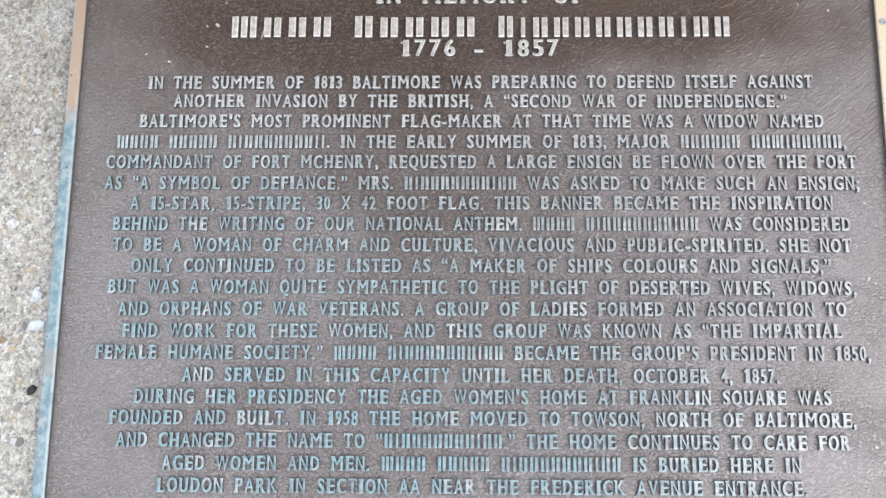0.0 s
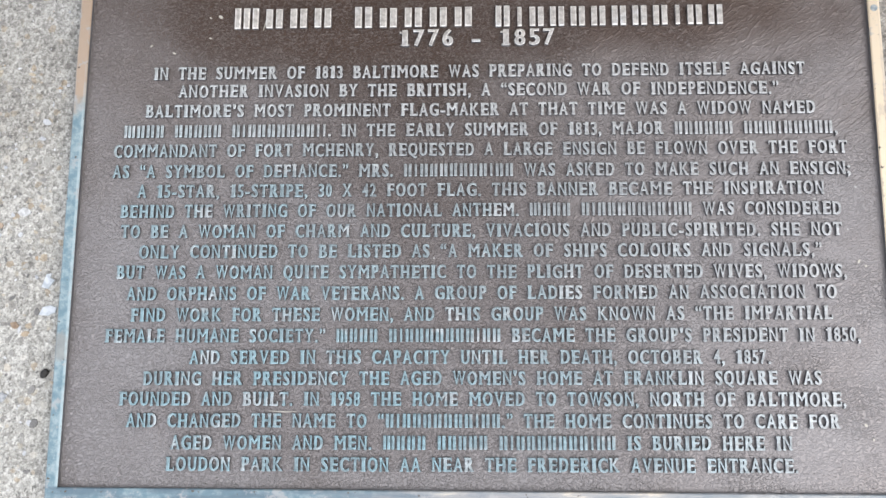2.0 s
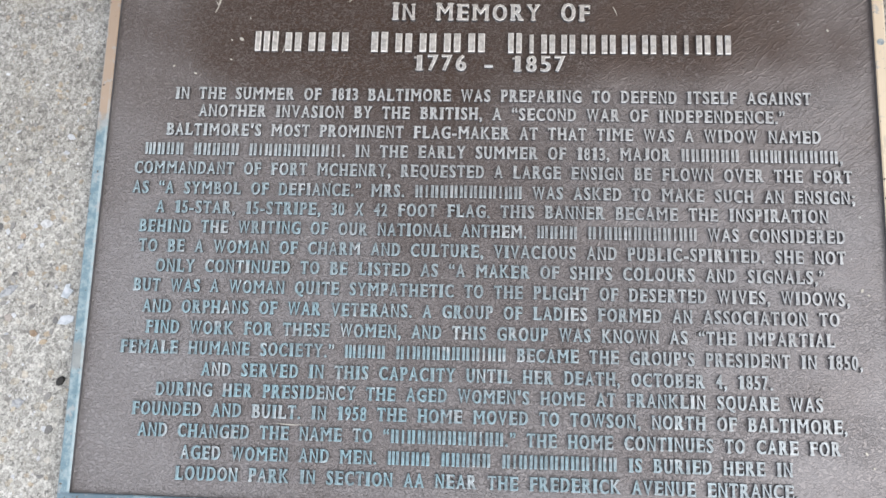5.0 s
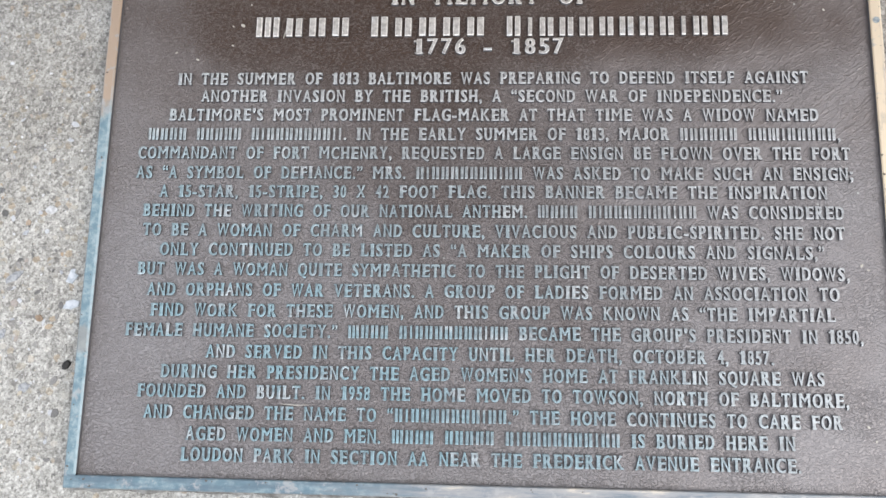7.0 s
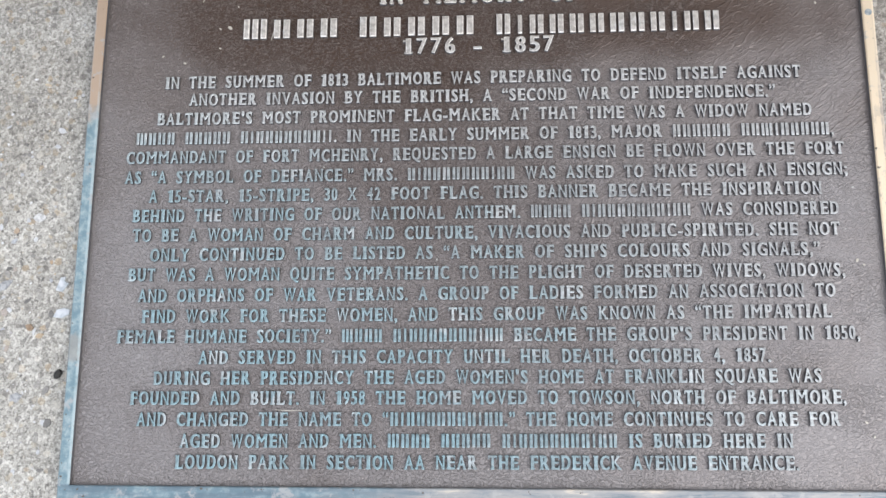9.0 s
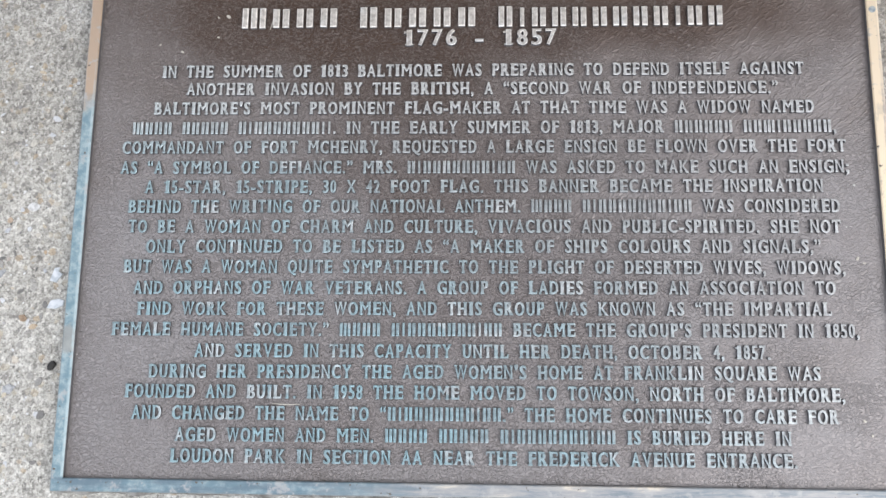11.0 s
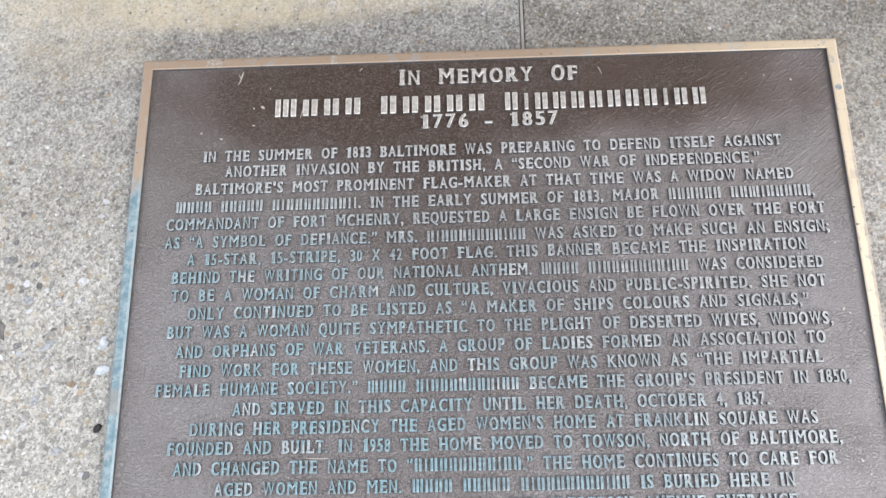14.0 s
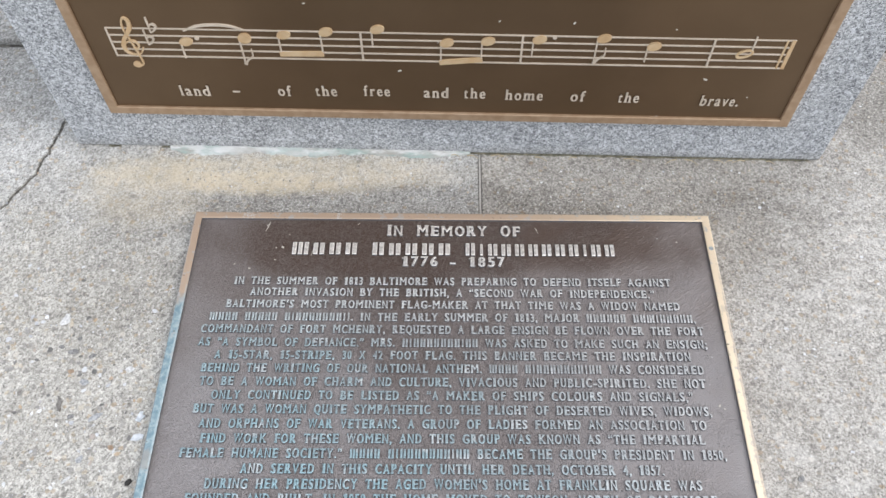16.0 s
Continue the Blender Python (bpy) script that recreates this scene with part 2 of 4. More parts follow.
def bronze_field_material():
    n = Nodes("leather_grained_bronze", 0.36, 0.35, 0.5)
    x, y = n.axis(0), n.axis(1)
    big = n.noise(7, 5, 0.6)
    col = n.ramp(big, [(0.25, (0.225, 0.198, 0.188)), (0.5, (0.275, 0.252, 0.248)), (0.8, (0.325, 0.306, 0.305))])
    # browner, less bleached metal near the heading and in the middle
    for cx, cy, rx, ry, amount in ((0.02, -0.05, 0.41, 0.080, 0.9), (-0.22, -0.055, 0.15, 0.070, 0.85), (-0.37, -0.07, 0.09, 0.10, 0.25), (0.26, -0.04, 0.13, 0.06, 0.3), (-0.10, -0.10, 0.14, 0.08, 0.6), (-0.05, -0.22, 0.13, 0.09, 0.45), (0.06, -0.36, 0.16, 0.10, 0.3), (-0.10, -0.5, 0.2, 0.08, 0.2)):
        m = n.blob(cx, cy, rx, ry, 0.45, 9)
        col = n.mix(n.math('MULTIPLY', m, amount), col, (0.100, 0.067, 0.052))
    upper = n.span(n.math('ADD', y, n.math('MULTIPLY', n.noise(8, 3), 0.1)), -0.28, -0.08)
    col = n.mix(n.math('MULTIPLY', upper, 0.4), col, (0.74, 0.67, 0.62), 'MULTIPLY')
    fleck = n.span(n.noise(420, 2), 0.60, 0.72)
    col = n.mix(n.math('MULTIPLY', fleck, 0.2), col, (0.33, 0.31, 0.30))
    spot = n.voronoi(26)
    dirt = n.math('MULTIPLY', n.span(spot.outputs["Distance"], 0.045, 0.025), n.span(spot.outputs["Color"], 0.45, 0.55))
    col = n.mix(dirt, col, (0.45, 0.44, 0.42))
    # leather-like wrinkles: short meandering ones, and long slanting ones towards the upper right
    def ridged(scale, vec, distort, sharp):
        f = n.noise(scale, 1.0, 0.4, vec, distort)
        return n.span(n.math('ABSOLUTE', n.math('SUBTRACT', f, 0.5)), 0.0, sharp, 1.0, 0.0)

    turn = n.add("ShaderNodeVectorRotate")
    turn.rotation_type = 'Z_AXIS'
    turn.inputs["Angle"].default_value = radians(-38)
    n.put(turn.inputs["Vector"], n.pos)
    worm = ridged(300, n.stretch(0.8, 1.15, 1.0), 0.8, 0.12)
    fine = n.noise(520, 2, 0.5)
    slant = ridged(170, n.stretch(0.26, 1.0, 1.0, turn.outputs[0]), 0.5, 0.06)
    wild = n.math('SUBTRACT', n.noise(9, 3), 0.5)
    where = n.math('MULTIPLY', n.span(n.math('ADD', x, wild), 0.20, 0.34), n.span(n.math('ADD', y, wild), -0.32, -0.14, 0.0, 0.65))
    calm = n.math('MULTIPLY', n.span(n.math('ADD', x, wild), 0.15, 0.42), n.span(n.math('ADD', y, wild), -0.20, -0.40))
    mixed = n.add("ShaderNodeMix")
    n.put(mixed.inputs[0], where)
    n.put(mixed.inputs[2], worm)
    n.put(mixed.inputs[3], slant)
    lines = n.math('MULTIPLY', mixed.outputs[0], n.span(calm, 0.0, 1.0, 1.0, 0.42))
    h = n.math('ADD', lines, n.math('MULTIPLY', fine, 0.5))
    col = n.mix(n.math('MULTIPLY', n.span(lines, 0.35, 1.0, 0.0, 0.19), n.span(where, 0.0, 0.5, 1.0, 0.25)), col, (0.44, 0.41, 0.40))
    b = n.bump(h, 0.9, 0.0009)
    b = n.bump(n.noise(45, 3), 0.25, 0.002, b)
    rough = n.span(big, 0.3, 0.75, 0.30, 0.42)
    return n.done(col, rough, b)


def letter_material(name, gain, wear):
    """Worn cast letters: tan where rubbed clean, blue-green patina towards one corner."""
    n = Nodes(name, 0.42, 0.25, 0.5)
    x, y = n.axis(0), n.axis(1)
    drift = n.math('MULTIPLY', n.math('SUBTRACT', n.noise(11, 4), 0.5), 0.5)
    side = n.math('ADD', n.math('ADD', n.math('MULTIPLY', x, -0.9), n.math('MULTIPLY', y, -1.7)), drift)
    teal = n.span(side, 0.2, 1.05)
    tan = n.span(y, -0.13, -0.08)
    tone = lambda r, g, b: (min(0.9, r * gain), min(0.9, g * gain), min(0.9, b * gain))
    col = n.mix(teal, tone(0.39, 0.40, 0.40), tone(0.27, 0.40, 0.44))
    col = n.mix(tan, col, tone(0.58, 0.50, 0.42))
    # bleached strokes here and there, dull ones elsewhere
    bleach = n.span(n.noise(34, 3, 0.6), 0.54, 0.68)
    col = n.mix(n.math('MULTIPLY', bleach, 0.7), col, tone(0.62, 0.64, 0.64))
    bright = n.math('MAXIMUM', n.span(x, 0.10, 0.40), n.span(y, -0.27, -0.16))
    col = n.mix(n.math('MULTIPLY', bright, 0.6), col, tone(0.62, 0.62, 0.61))
    dull = n.span(n.noise(28, 3, 0.6), 0.40, 0.62, 0.0, wear)
    col = n.mix(n.math('MULTIPLY', dull, n.span(y, -0.15, -0.28)), col, tone(0.24, 0.25, 0.26))
    col = n.mix(n.span(n.noise(170, 4, 0.65), 0.38, 0.66, 0.0, 0.7), col, (0.50, 0.48, 0.47), 'MULTIPLY')
    return n.done(col, None, n.bump(n.noise(420, 3), 0.5, 0.0005))


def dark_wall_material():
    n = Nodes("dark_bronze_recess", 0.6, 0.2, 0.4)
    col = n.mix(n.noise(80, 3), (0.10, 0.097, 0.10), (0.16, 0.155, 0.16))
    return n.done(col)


def border_material():
    """Flat rim: copper-tan, with blue-green patina over the lower left and a pale cream right side."""
    n = Nodes("bronze_rim", 0.40, 0.3, 0.5)
    x, y = n.axis(0), n.axis(1)
    wob = n.math('MULTIPLY', n.math('SUBTRACT', n.noise(22, 4), 0.5), 0.12)
    low = n.span(n.math('ADD', y, wob), -0.17, -0.20)
    left = n.span(n.math('ADD', x, n.math('MULTIPLY', wob, 2.0)), 0.0, -0.22)
    teal = n.math('MULTIPLY', low, left)
    foot = n.span(y, -0.5975, -0.6005)
    pale = n.math('MULTIPLY', n.span(n.math('ADD', x, wob), 0.05, 0.44), n.span(n.math('ADD', y, wob), -0.5, -0.05, 1.0, 0.75))
    col = n.mix(pale, (0.46, 0.345, 0.255), (0.84, 0.70, 0.51))
    # the foot of the rim: dull grey with cream and blue patches
    streak = n.noise(60, 5, 0.7, n.stretch(0.3, 2.2, 1.0))
    dull = n.ramp(streak, [(0.34, (0.17, 0.21, 0.24)), (0.48, (0.31, 0.32, 0.33)), (0.60, (0.40, 0.385, 0.37)), (0.68, (0.64, 0.58, 0.49))])
    col = n.mix(foot, col, dull)
    blue = n.mix(n.span(n.noise(110, 5, 0.7), 0.38, 0.68), (0.17, 0.265, 0.305), (0.36, 0.44, 0.46))
    blue = n.mix(n.math('MULTIPLY', foot, n.span(n.noise(60, 4, 0.6, n.stretch(0.3, 1.6, 1.0)), 0.40, 0.62, 0.2, 0.9)), blue, (0.13, 0.185, 0.225))
    col = n.mix(teal, col, blue)
    col = n.mix(n.math('MULTIPLY', n.blob(-0.452, -0.45, 0.02, 0.014, 0.8, 90), 0.7), col, (0.33, 0.31, 0.28))
    # rubbed inner arris along the patinated side, its highlight put into the colour
    arris = n.math('MULTIPLY', n.span(x, -0.4488, -0.4475), n.span(x, -0.44, -0.4445))
    arris = n.math('MULTIPLY', n.math('MULTIPLY', arris, n.span(y, -0.60, -0.598)), n.span(n.noise(70, 3), 0.35, 0.55, 0.2, 0.65))
    col = n.mix(n.math('MULTIPLY', arris, n.span(y, -0.10, -0.20)), col, (0.46, 0.55, 0.57))
    # grime along the outer shoulder, and the shoulder's shade put into the colour
    outer = n.math('MULTIPLY', n.span(x, -0.4568, -0.4590), n.span(n.noise(55, 4, 0.65), 0.35, 0.6, 0.25, 0.85))
    col = n.mix(outer, col, (0.19, 0.215, 0.23))
    # grey scuffs and bare spots
    scuff = n.math('MULTIPLY', n.span(n.noise(60, 5, 0.7), 0.55, 0.65), 0.75)
    col = n.mix(scuff, col, (0.42, 0.415, 0.41))
    chip = n.span(n.noise(150, 4), 0.66, 0.70)
    col = n.mix(chip, col, (0.12, 0.10, 0.08))
    edge = n.span(n.math('ADD', x, n.math('MULTIPLY', n.math('SUBTRACT', n.noise(60, 4, 0.6), 0.5), 0.007)), 0.4565, 0.4585)
    edge = n.math('MULTIPLY', n.math('MULTIPLY', edge, n.span(y, -0.04, -0.20)), n.span(n.noise(160, 3), 0.35, 0.6, 0.55, 0.95))
    col = n.mix(edge, col, (0.47, 0.395, 0.335))
    crack = n.math('MULTIPLY', n.span(n.noise(75, 4, 0.6, n.stretch(1.2, 0.55, 1.0)), 0.61, 0.66), n.span(x, 0.445, 0.452))
    col = n.mix(n.math('MULTIPLY', n.math('MULTIPLY', crack, n.span(y, -0.12, -0.30)), 0.75), col, (0.21, 0.20, 0.19))
    for cx, rx in ((-0.362, 0.010), (-0.20, 0.004), (0.33, 0.009)):
        worn = n.math('MULTIPLY', n.blob(cx, 0.0, rx, 0.02, 0.9, 190), n.span(n.noise(330, 3, 0.6), 0.44, 0.58))
        col = n.mix(n.math('MULTIPLY', worn, 0.85), col, (0.56, 0.555, 0.545))
    return n.done(col, n.span(n.noise(90, 3), 0.3, 0.7, 0.32, 0.5), n.bump(n.noise(120, 4), 0.25, 0.0008))


def mortar_material():
    n = Nodes("stained_mortar", 0.92, 0, 0.3)
    col = n.ramp(n.noise(60, 5, 0.65, n.stretch(0.3, 1.0, 1.0)), [(0.3, (0.30, 0.285, 0.25)), (0.5, (0.42, 0.41, 0.375)), (0.7, (0.56, 0.55, 0.53))])
    green = n.span(n.noise(26, 5, 0.65, n.stretch(0.35, 1.0, 1.0)), 0.42, 0.62)
    col = n.mix(n.math('MULTIPLY', green, 0.75), col, (0.33, 0.47, 0.44))
    white = n.span(n.noise(40, 4, 0.65, n.stretch(0.3, 1.0, 1.0)), 0.52, 0.66)
    col = n.mix(n.math('MULTIPLY', white, 0.8), col, (0.72, 0.72, 0.71))
    skin = n.math('MULTIPLY', n.span(n.axis(0), -0.50, -0.47), n.span(n.axis(0), -0.20, -0.30))
    col = n.mix(n.math('MULTIPLY', skin, 0.3), col, (0.70, 0.71, 0.71))
    return n.done(col, None, n.bump(n.noise(150, 5, 0.7), 0.9, 0.004))


def plain(name, colour, second, scale, rough, metal=0.0, bump=0.2, depth=0.0006):
    n = Nodes(name, rough, metal)
    f = n.noise(scale, 4)
    return n.done(n.mix(n.span(f, 0.3, 0.7), colour, second), None, n.bump(n.noise(scale * 3, 3), bump, depth))


CONCRETE = concrete_material()
PEBBLE = pebble_material()
GRANITE = granite_material()
FIELD = bronze_field_material()
LETTER = letter_material("worn_bronze_letter_face", 1.03, 0.38)
# bevelled letter edges: the face colours at a higher gain
LETTER_EDGE = letter_material("pale_bronze_letter_edge", 1.6, 0.25)
RECESS = dark_wall_material()
RIM = border_material()
SCORE_FIELD = plain("smooth_brown_bronze", (0.125, 0.079, 0.043), (0.145, 0.093, 0.052), 6, 0.34, 0.55, 0.15, 0.0004)
SCORE_LINE = plain("pale_bronze_relief", (0.56, 0.48, 0.39), (0.68, 0.59, 0.49), 40, 0.42, 0.3)
SCORE_NOTE = plain("golden_bronze_relief", (0.54, 0.355, 0.19), (0.64, 0.49, 0.31), 26, 0.42, 0.25)
SCORE_RIM = plain("brown_bronze_rim", (0.33, 0.22, 0.135), (0.41, 0.29, 0.19), 60, 0.40, 0.35)
MORTAR = mortar_material()
MORTAR_GREY = plain("grey_mortar", (0.33, 0.31, 0.29), (0.42, 0.40, 0.37), 30, 0.95, 0.0, 0.8, 0.003)
SOIL = plain("dark_joint_dirt", (0.06, 0.055, 0.047), (0.19, 0.175, 0.15), 90, 0.95, 0.0, 1.0, 0.003)
SHADED_MOSS = plain("shaded_mossy_dirt", (0.09, 0.085, 0.06), (0.22, 0.205, 0.15), 90, 0.95, 0.0, 1.0, 0.003)
PALE_MORTAR = plain("pale_pink_mortar", (0.46, 0.39, 0.34), (0.72, 0.64, 0.56), 120, 0.95, 0.0, 1.0, 0.002)
SHADED_BEDDING = plain("dirty_shaded_bedding", (0.12, 0.112, 0.10), (0.34, 0.33, 0.31), 70, 0.95, 0.0, 1.0, 0.002)
EARTH = plain("dry_turf", (0.085, 0.095, 0.045), (0.13, 0.12, 0.07), 3, 0.95, 0.0, 1.0, 0.02)
QUARTZ = plain("cloudy_quartz", (0.42, 0.415, 0.41), (0.70, 0.695, 0.69), 280, 0.6)
WHITE = plain("white_paint_chip", (0.40, 0.44, 0.48), (0.66, 0.68, 0.71), 160, 0.6)
SLATE = plain("grey_slaty_stone", (0.24, 0.245, 0.255), (0.46, 0.465, 0.475), 300, 0.7)
DARK_STONE = plain("dark_grey_stone", (0.12, 0.118, 0.115), (0.30, 0.295, 0.29), 330, 0.75)
RUSTY = plain("rust_brown_stone", (0.24, 0.165, 0.11), (0.36, 0.27, 0.19), 170, 0.75)
BLACK = plain("black_seed", (0.012, 0.011, 0.010), (0.03, 0.026, 0.022), 200, 0.6)
LEAF = plain("dry_brown_leaf", (0.13, 0.12, 0.11), (0.23, 0.215, 0.20), 200, 0.8)
STRAW = plain("dry_straw", (0.36, 0.29, 0.18), (0.44, 0.37, 0.25), 60, 0.8)
BOLT = plain("grey_lead_plug", (0.26, 0.30, 0.32), (0.50, 0.52, 0.52), 260, 0.5, 0.5)
SCRATCH = plain("bare_scratch", (0.50, 0.46, 0.40), (0.60, 0.56, 0.50), 100, 0.5, 0.2)


# ---- mesh helpers ----
def mesh_object(name, bm, material, parent=None):
    me = bpy.data.meshes.new(name)
    bm.normal_update()
    bm.to_mesh(me)
    bm.free()
    for m in (material if isinstance(material, (list, tuple)) else (material,)):
        me.materials.append(m)
    ob = new(name, me)
    if parent is not None:
        ob.parent = parent
    return ob


def part(name, bm, material, parent, label=""):
    return tagged(mesh_object(name, bm, material, parent), label)


def thing(name, label, category, m=None, group="", kind=""):
    ob = new(name)
    ob.empty_display_size = 0.05
    if m is not None:
        ob.matrix_world = m
    return tagged(ob, label, category, group, kind)


def box(bm, x0, x1, y0, y1, z0, z1, bevel=0.0, segments=2):
    got = bmesh.ops.create_cube(bm, size=1.0)["verts"]
    for v in got:
        v.co = Vector((x0 if v.co.x < 0 else x1, y0 if v.co.y < 0 else y1, z0 if v.co.z < 0 else z1))
    if bevel:
        edges = list({e for v in got for e in v.link_edges})
        bmesh.ops.bevel(bm, geom=edges, offset=bevel, segments=segments, affect='EDGES', profile=0.6)


def prism(bm, outline, z0, z1, bevel=0.0):
    """A flat-topped solid over a 2D outline."""
    low = [bm.verts.new((x, y, z0)) for x, y in outline]
    face = bm.faces.new(low)
    face.normal_update()
    if face.normal.z > 0:
        face.normal_flip()
    top = bmesh.ops.extrude_face_region(bm, geom=[face])
    moved = [g for g in top["geom"] if isinstance(g, bmesh.types.BMVert)]
    for v in moved:
        v.co.z = z1
    if bevel:
        mset = set(moved)
        edges = [e for e in bm.edges if e.verts[0] in mset and e.verts[1] in mset]
        bmesh.ops.bevel(bm, geom=edges, offset=bevel, segments=2, affect='EDGES', profile=0.6)
    bmesh.ops.recalc_face_normals(bm, faces=bm.faces[:])


def smooth_line(points, steps=6):
    """Points on a Catmull-Rom curve through the given ones."""
    pts = [Vector(p) for p in points]
    pts = [2 * pts[0] - pts[1], *pts, 2 * pts[-1] - pts[-2]]
    out = []
    for i in range(1, len(pts) - 2):
        a, b, c, d = pts[i - 1:i + 3]
        for k in range(steps):
            t = k / steps
            out.append(0.5 * (2 * b + (c - a) * t + (2 * a - 5 * b + 4 * c - d) * t * t + (3 * b - a - 3 * c + d) * t ** 3))
    out.append(pts[-2])
    return out


def ribbon(bm, points, widths, z0, z1):
    """A raised band of varying width along a 2D line."""
    pts = [Vector(p[:2]) for p in points]
    n = len(pts)
    rows = []
    for i, p in enumerate(pts):
        d = (pts[min(i + 1, n - 1)] - pts[max(i - 1, 0)])
        d = d.normalized() if d.length > 1e-9 else Vector((1, 0))
        side = Vector((-d.y, d.x))
        f = i / (n - 1) * (len(widths) - 1)
        k = min(int(f), len(widths) - 2) if len(widths) > 1 else 0
        w = widths[k] + (widths[k + 1] - widths[k]) * (f - k) if len(widths) > 1 else widths[0]
        a, b = p + side * w / 2, p - side * w / 2
        rows.append([bm.verts.new((*a, z0)), bm.verts.new((*(p + (a - p) * 0.9), z1)), bm.verts.new((*(p + (b - p) * 0.9), z1)), bm.verts.new((*b, z0))])
    for r, s in zip(rows, rows[1:]):
        for k in range(3):
            bm.faces.new((r[k], r[k + 1], s[k + 1], s[k]))
    bm.faces.new(rows[0])
    bm.faces.new(rows[-1][::-1])
    bmesh.ops.recalc_face_normals(bm, faces=bm.faces[:])


def disc(bm, cx, cy, rx, ry, turn, z0, z1, sides=20):
    c, s = math.cos(radians(turn)), math.sin(radians(turn))
    out = []
    for i in range(sides):
        a = 2 * math.pi * i / sides
        x, y = rx * math.cos(a), ry * math.sin(a)
        out.append((cx + x * c - y * s, cy + x * s + y * c))
    prism(bm, out, z0, z1)


# ---- raised lettering ----
ADVANCE = dict(zip("ABCDEFGHIJKLMNOPQRSTUVWXYZ", (722, 667, 722, 722, 667, 611, 778, 778, 389, 500, 778, 667, 944, 722, 778, 611, 778, 722, 556, 667, 722, 722, 1000, 722, 722, 667)))
ADVANCE.update({c: 500 for c in "0123456789"})
ADVANCE.update({'.': 250, ',': 250, "'": 300, '“': 480, '”': 480, '-': 400, ';': 300, '#': 690, '|': 400, '%': 930})
FOOT, HEAD = "AFHIKMNPRTXY14", "BDEFHIKLMNPRUVWXY"
LOWER_FOOT = "lnhmfrit"
GLYPHS = {}
ARRIS = 0.024
TYPE_CURVE = bpy.data.curves.new("type", 'FONT')
TYPE_CURVE.resolution_u = 3
TYPE_OBJECT = new("type", TYPE_CURVE)


def cut_at(verts, faces, y):
    """The filled stretches of a flat glyph along the line at height y."""
    spans = []
    for f in faces:
        xs = []
        for i in range(len(f)):
            a, b = verts[f[i]], verts[f[(i + 1) % len(f)]]
            if (a[1] - y) * (b[1] - y) < 0:
                xs.append(a[0] + (b[0] - a[0]) * (y - a[1]) / (b[1] - a[1]))
        if len(xs) > 1:
            spans.append((min(xs), max(xs)))
    out = []
    for a, b in sorted(spans):
        if out and a <= out[-1][1] + 1e-4:
            out[-1][1] = max(out[-1][1], b)
        else:
            out.append([a, b])
    return out


def flat_glyph(ch, extrude, bevel, bold):
    TYPE_CURVE.body, TYPE_CURVE.extrude, TYPE_CURVE.bevel_depth, TYPE_CURVE.offset = ch, extrude, bevel, bold
    TYPE_CURVE.bevel_resolution = 0
    deps = bpy.context.evaluated_depsgraph_get()
    deps.update()
    ev = TYPE_OBJECT.evaluated_get(deps)
    me = ev.to_mesh()
    verts = [tuple(v.co) for v in me.vertices]
    faces = [(tuple(p.vertices), p.normal.z) for p in me.polygons]
    if extrude:
        # heavier uprights, lighter level strokes, and a slight draft towards the base, as in cast serif type
        wide = 0.018 if ch in "MW" else 0.028 if ch in "NAVKXYZ" else 0.026 if ch.islower() else 0.014 if ch in ".,;“”'-" else 0.036 if ch.isdigit() else 0.047
        thin = 0.010 if ch in ".,;“”'-" else 0.004
        ways = {}
        for v in me.vertices:
            n = Vector((v.normal.x, v.normal.y))
            if n.length > 0.3:
                key = (round(v.co.x, 4), round(v.co.y, 4))
                ways[key] = ways.get(key, Vector((0, 0))) + n
        shaped = []
        for v in me.vertices:
            n = ways.get((round(v.co.x, 4), round(v.co.y, 4)), Vector((0, 0)))
            n = n.normalized() if n.length > 1e-4 else Vector((0, 0))
            draft = 0.014 if v.co.z < 0 else 0.0
            push = max(-1.0, min(1.0, n.x * 1.45))
            shaped.append((v.co.x + wide * push + draft * n.x, v.co.y + (draft + thin) * n.y, v.co.z))
        verts = shaped
    ev.to_mesh_clear()
    return verts, faces


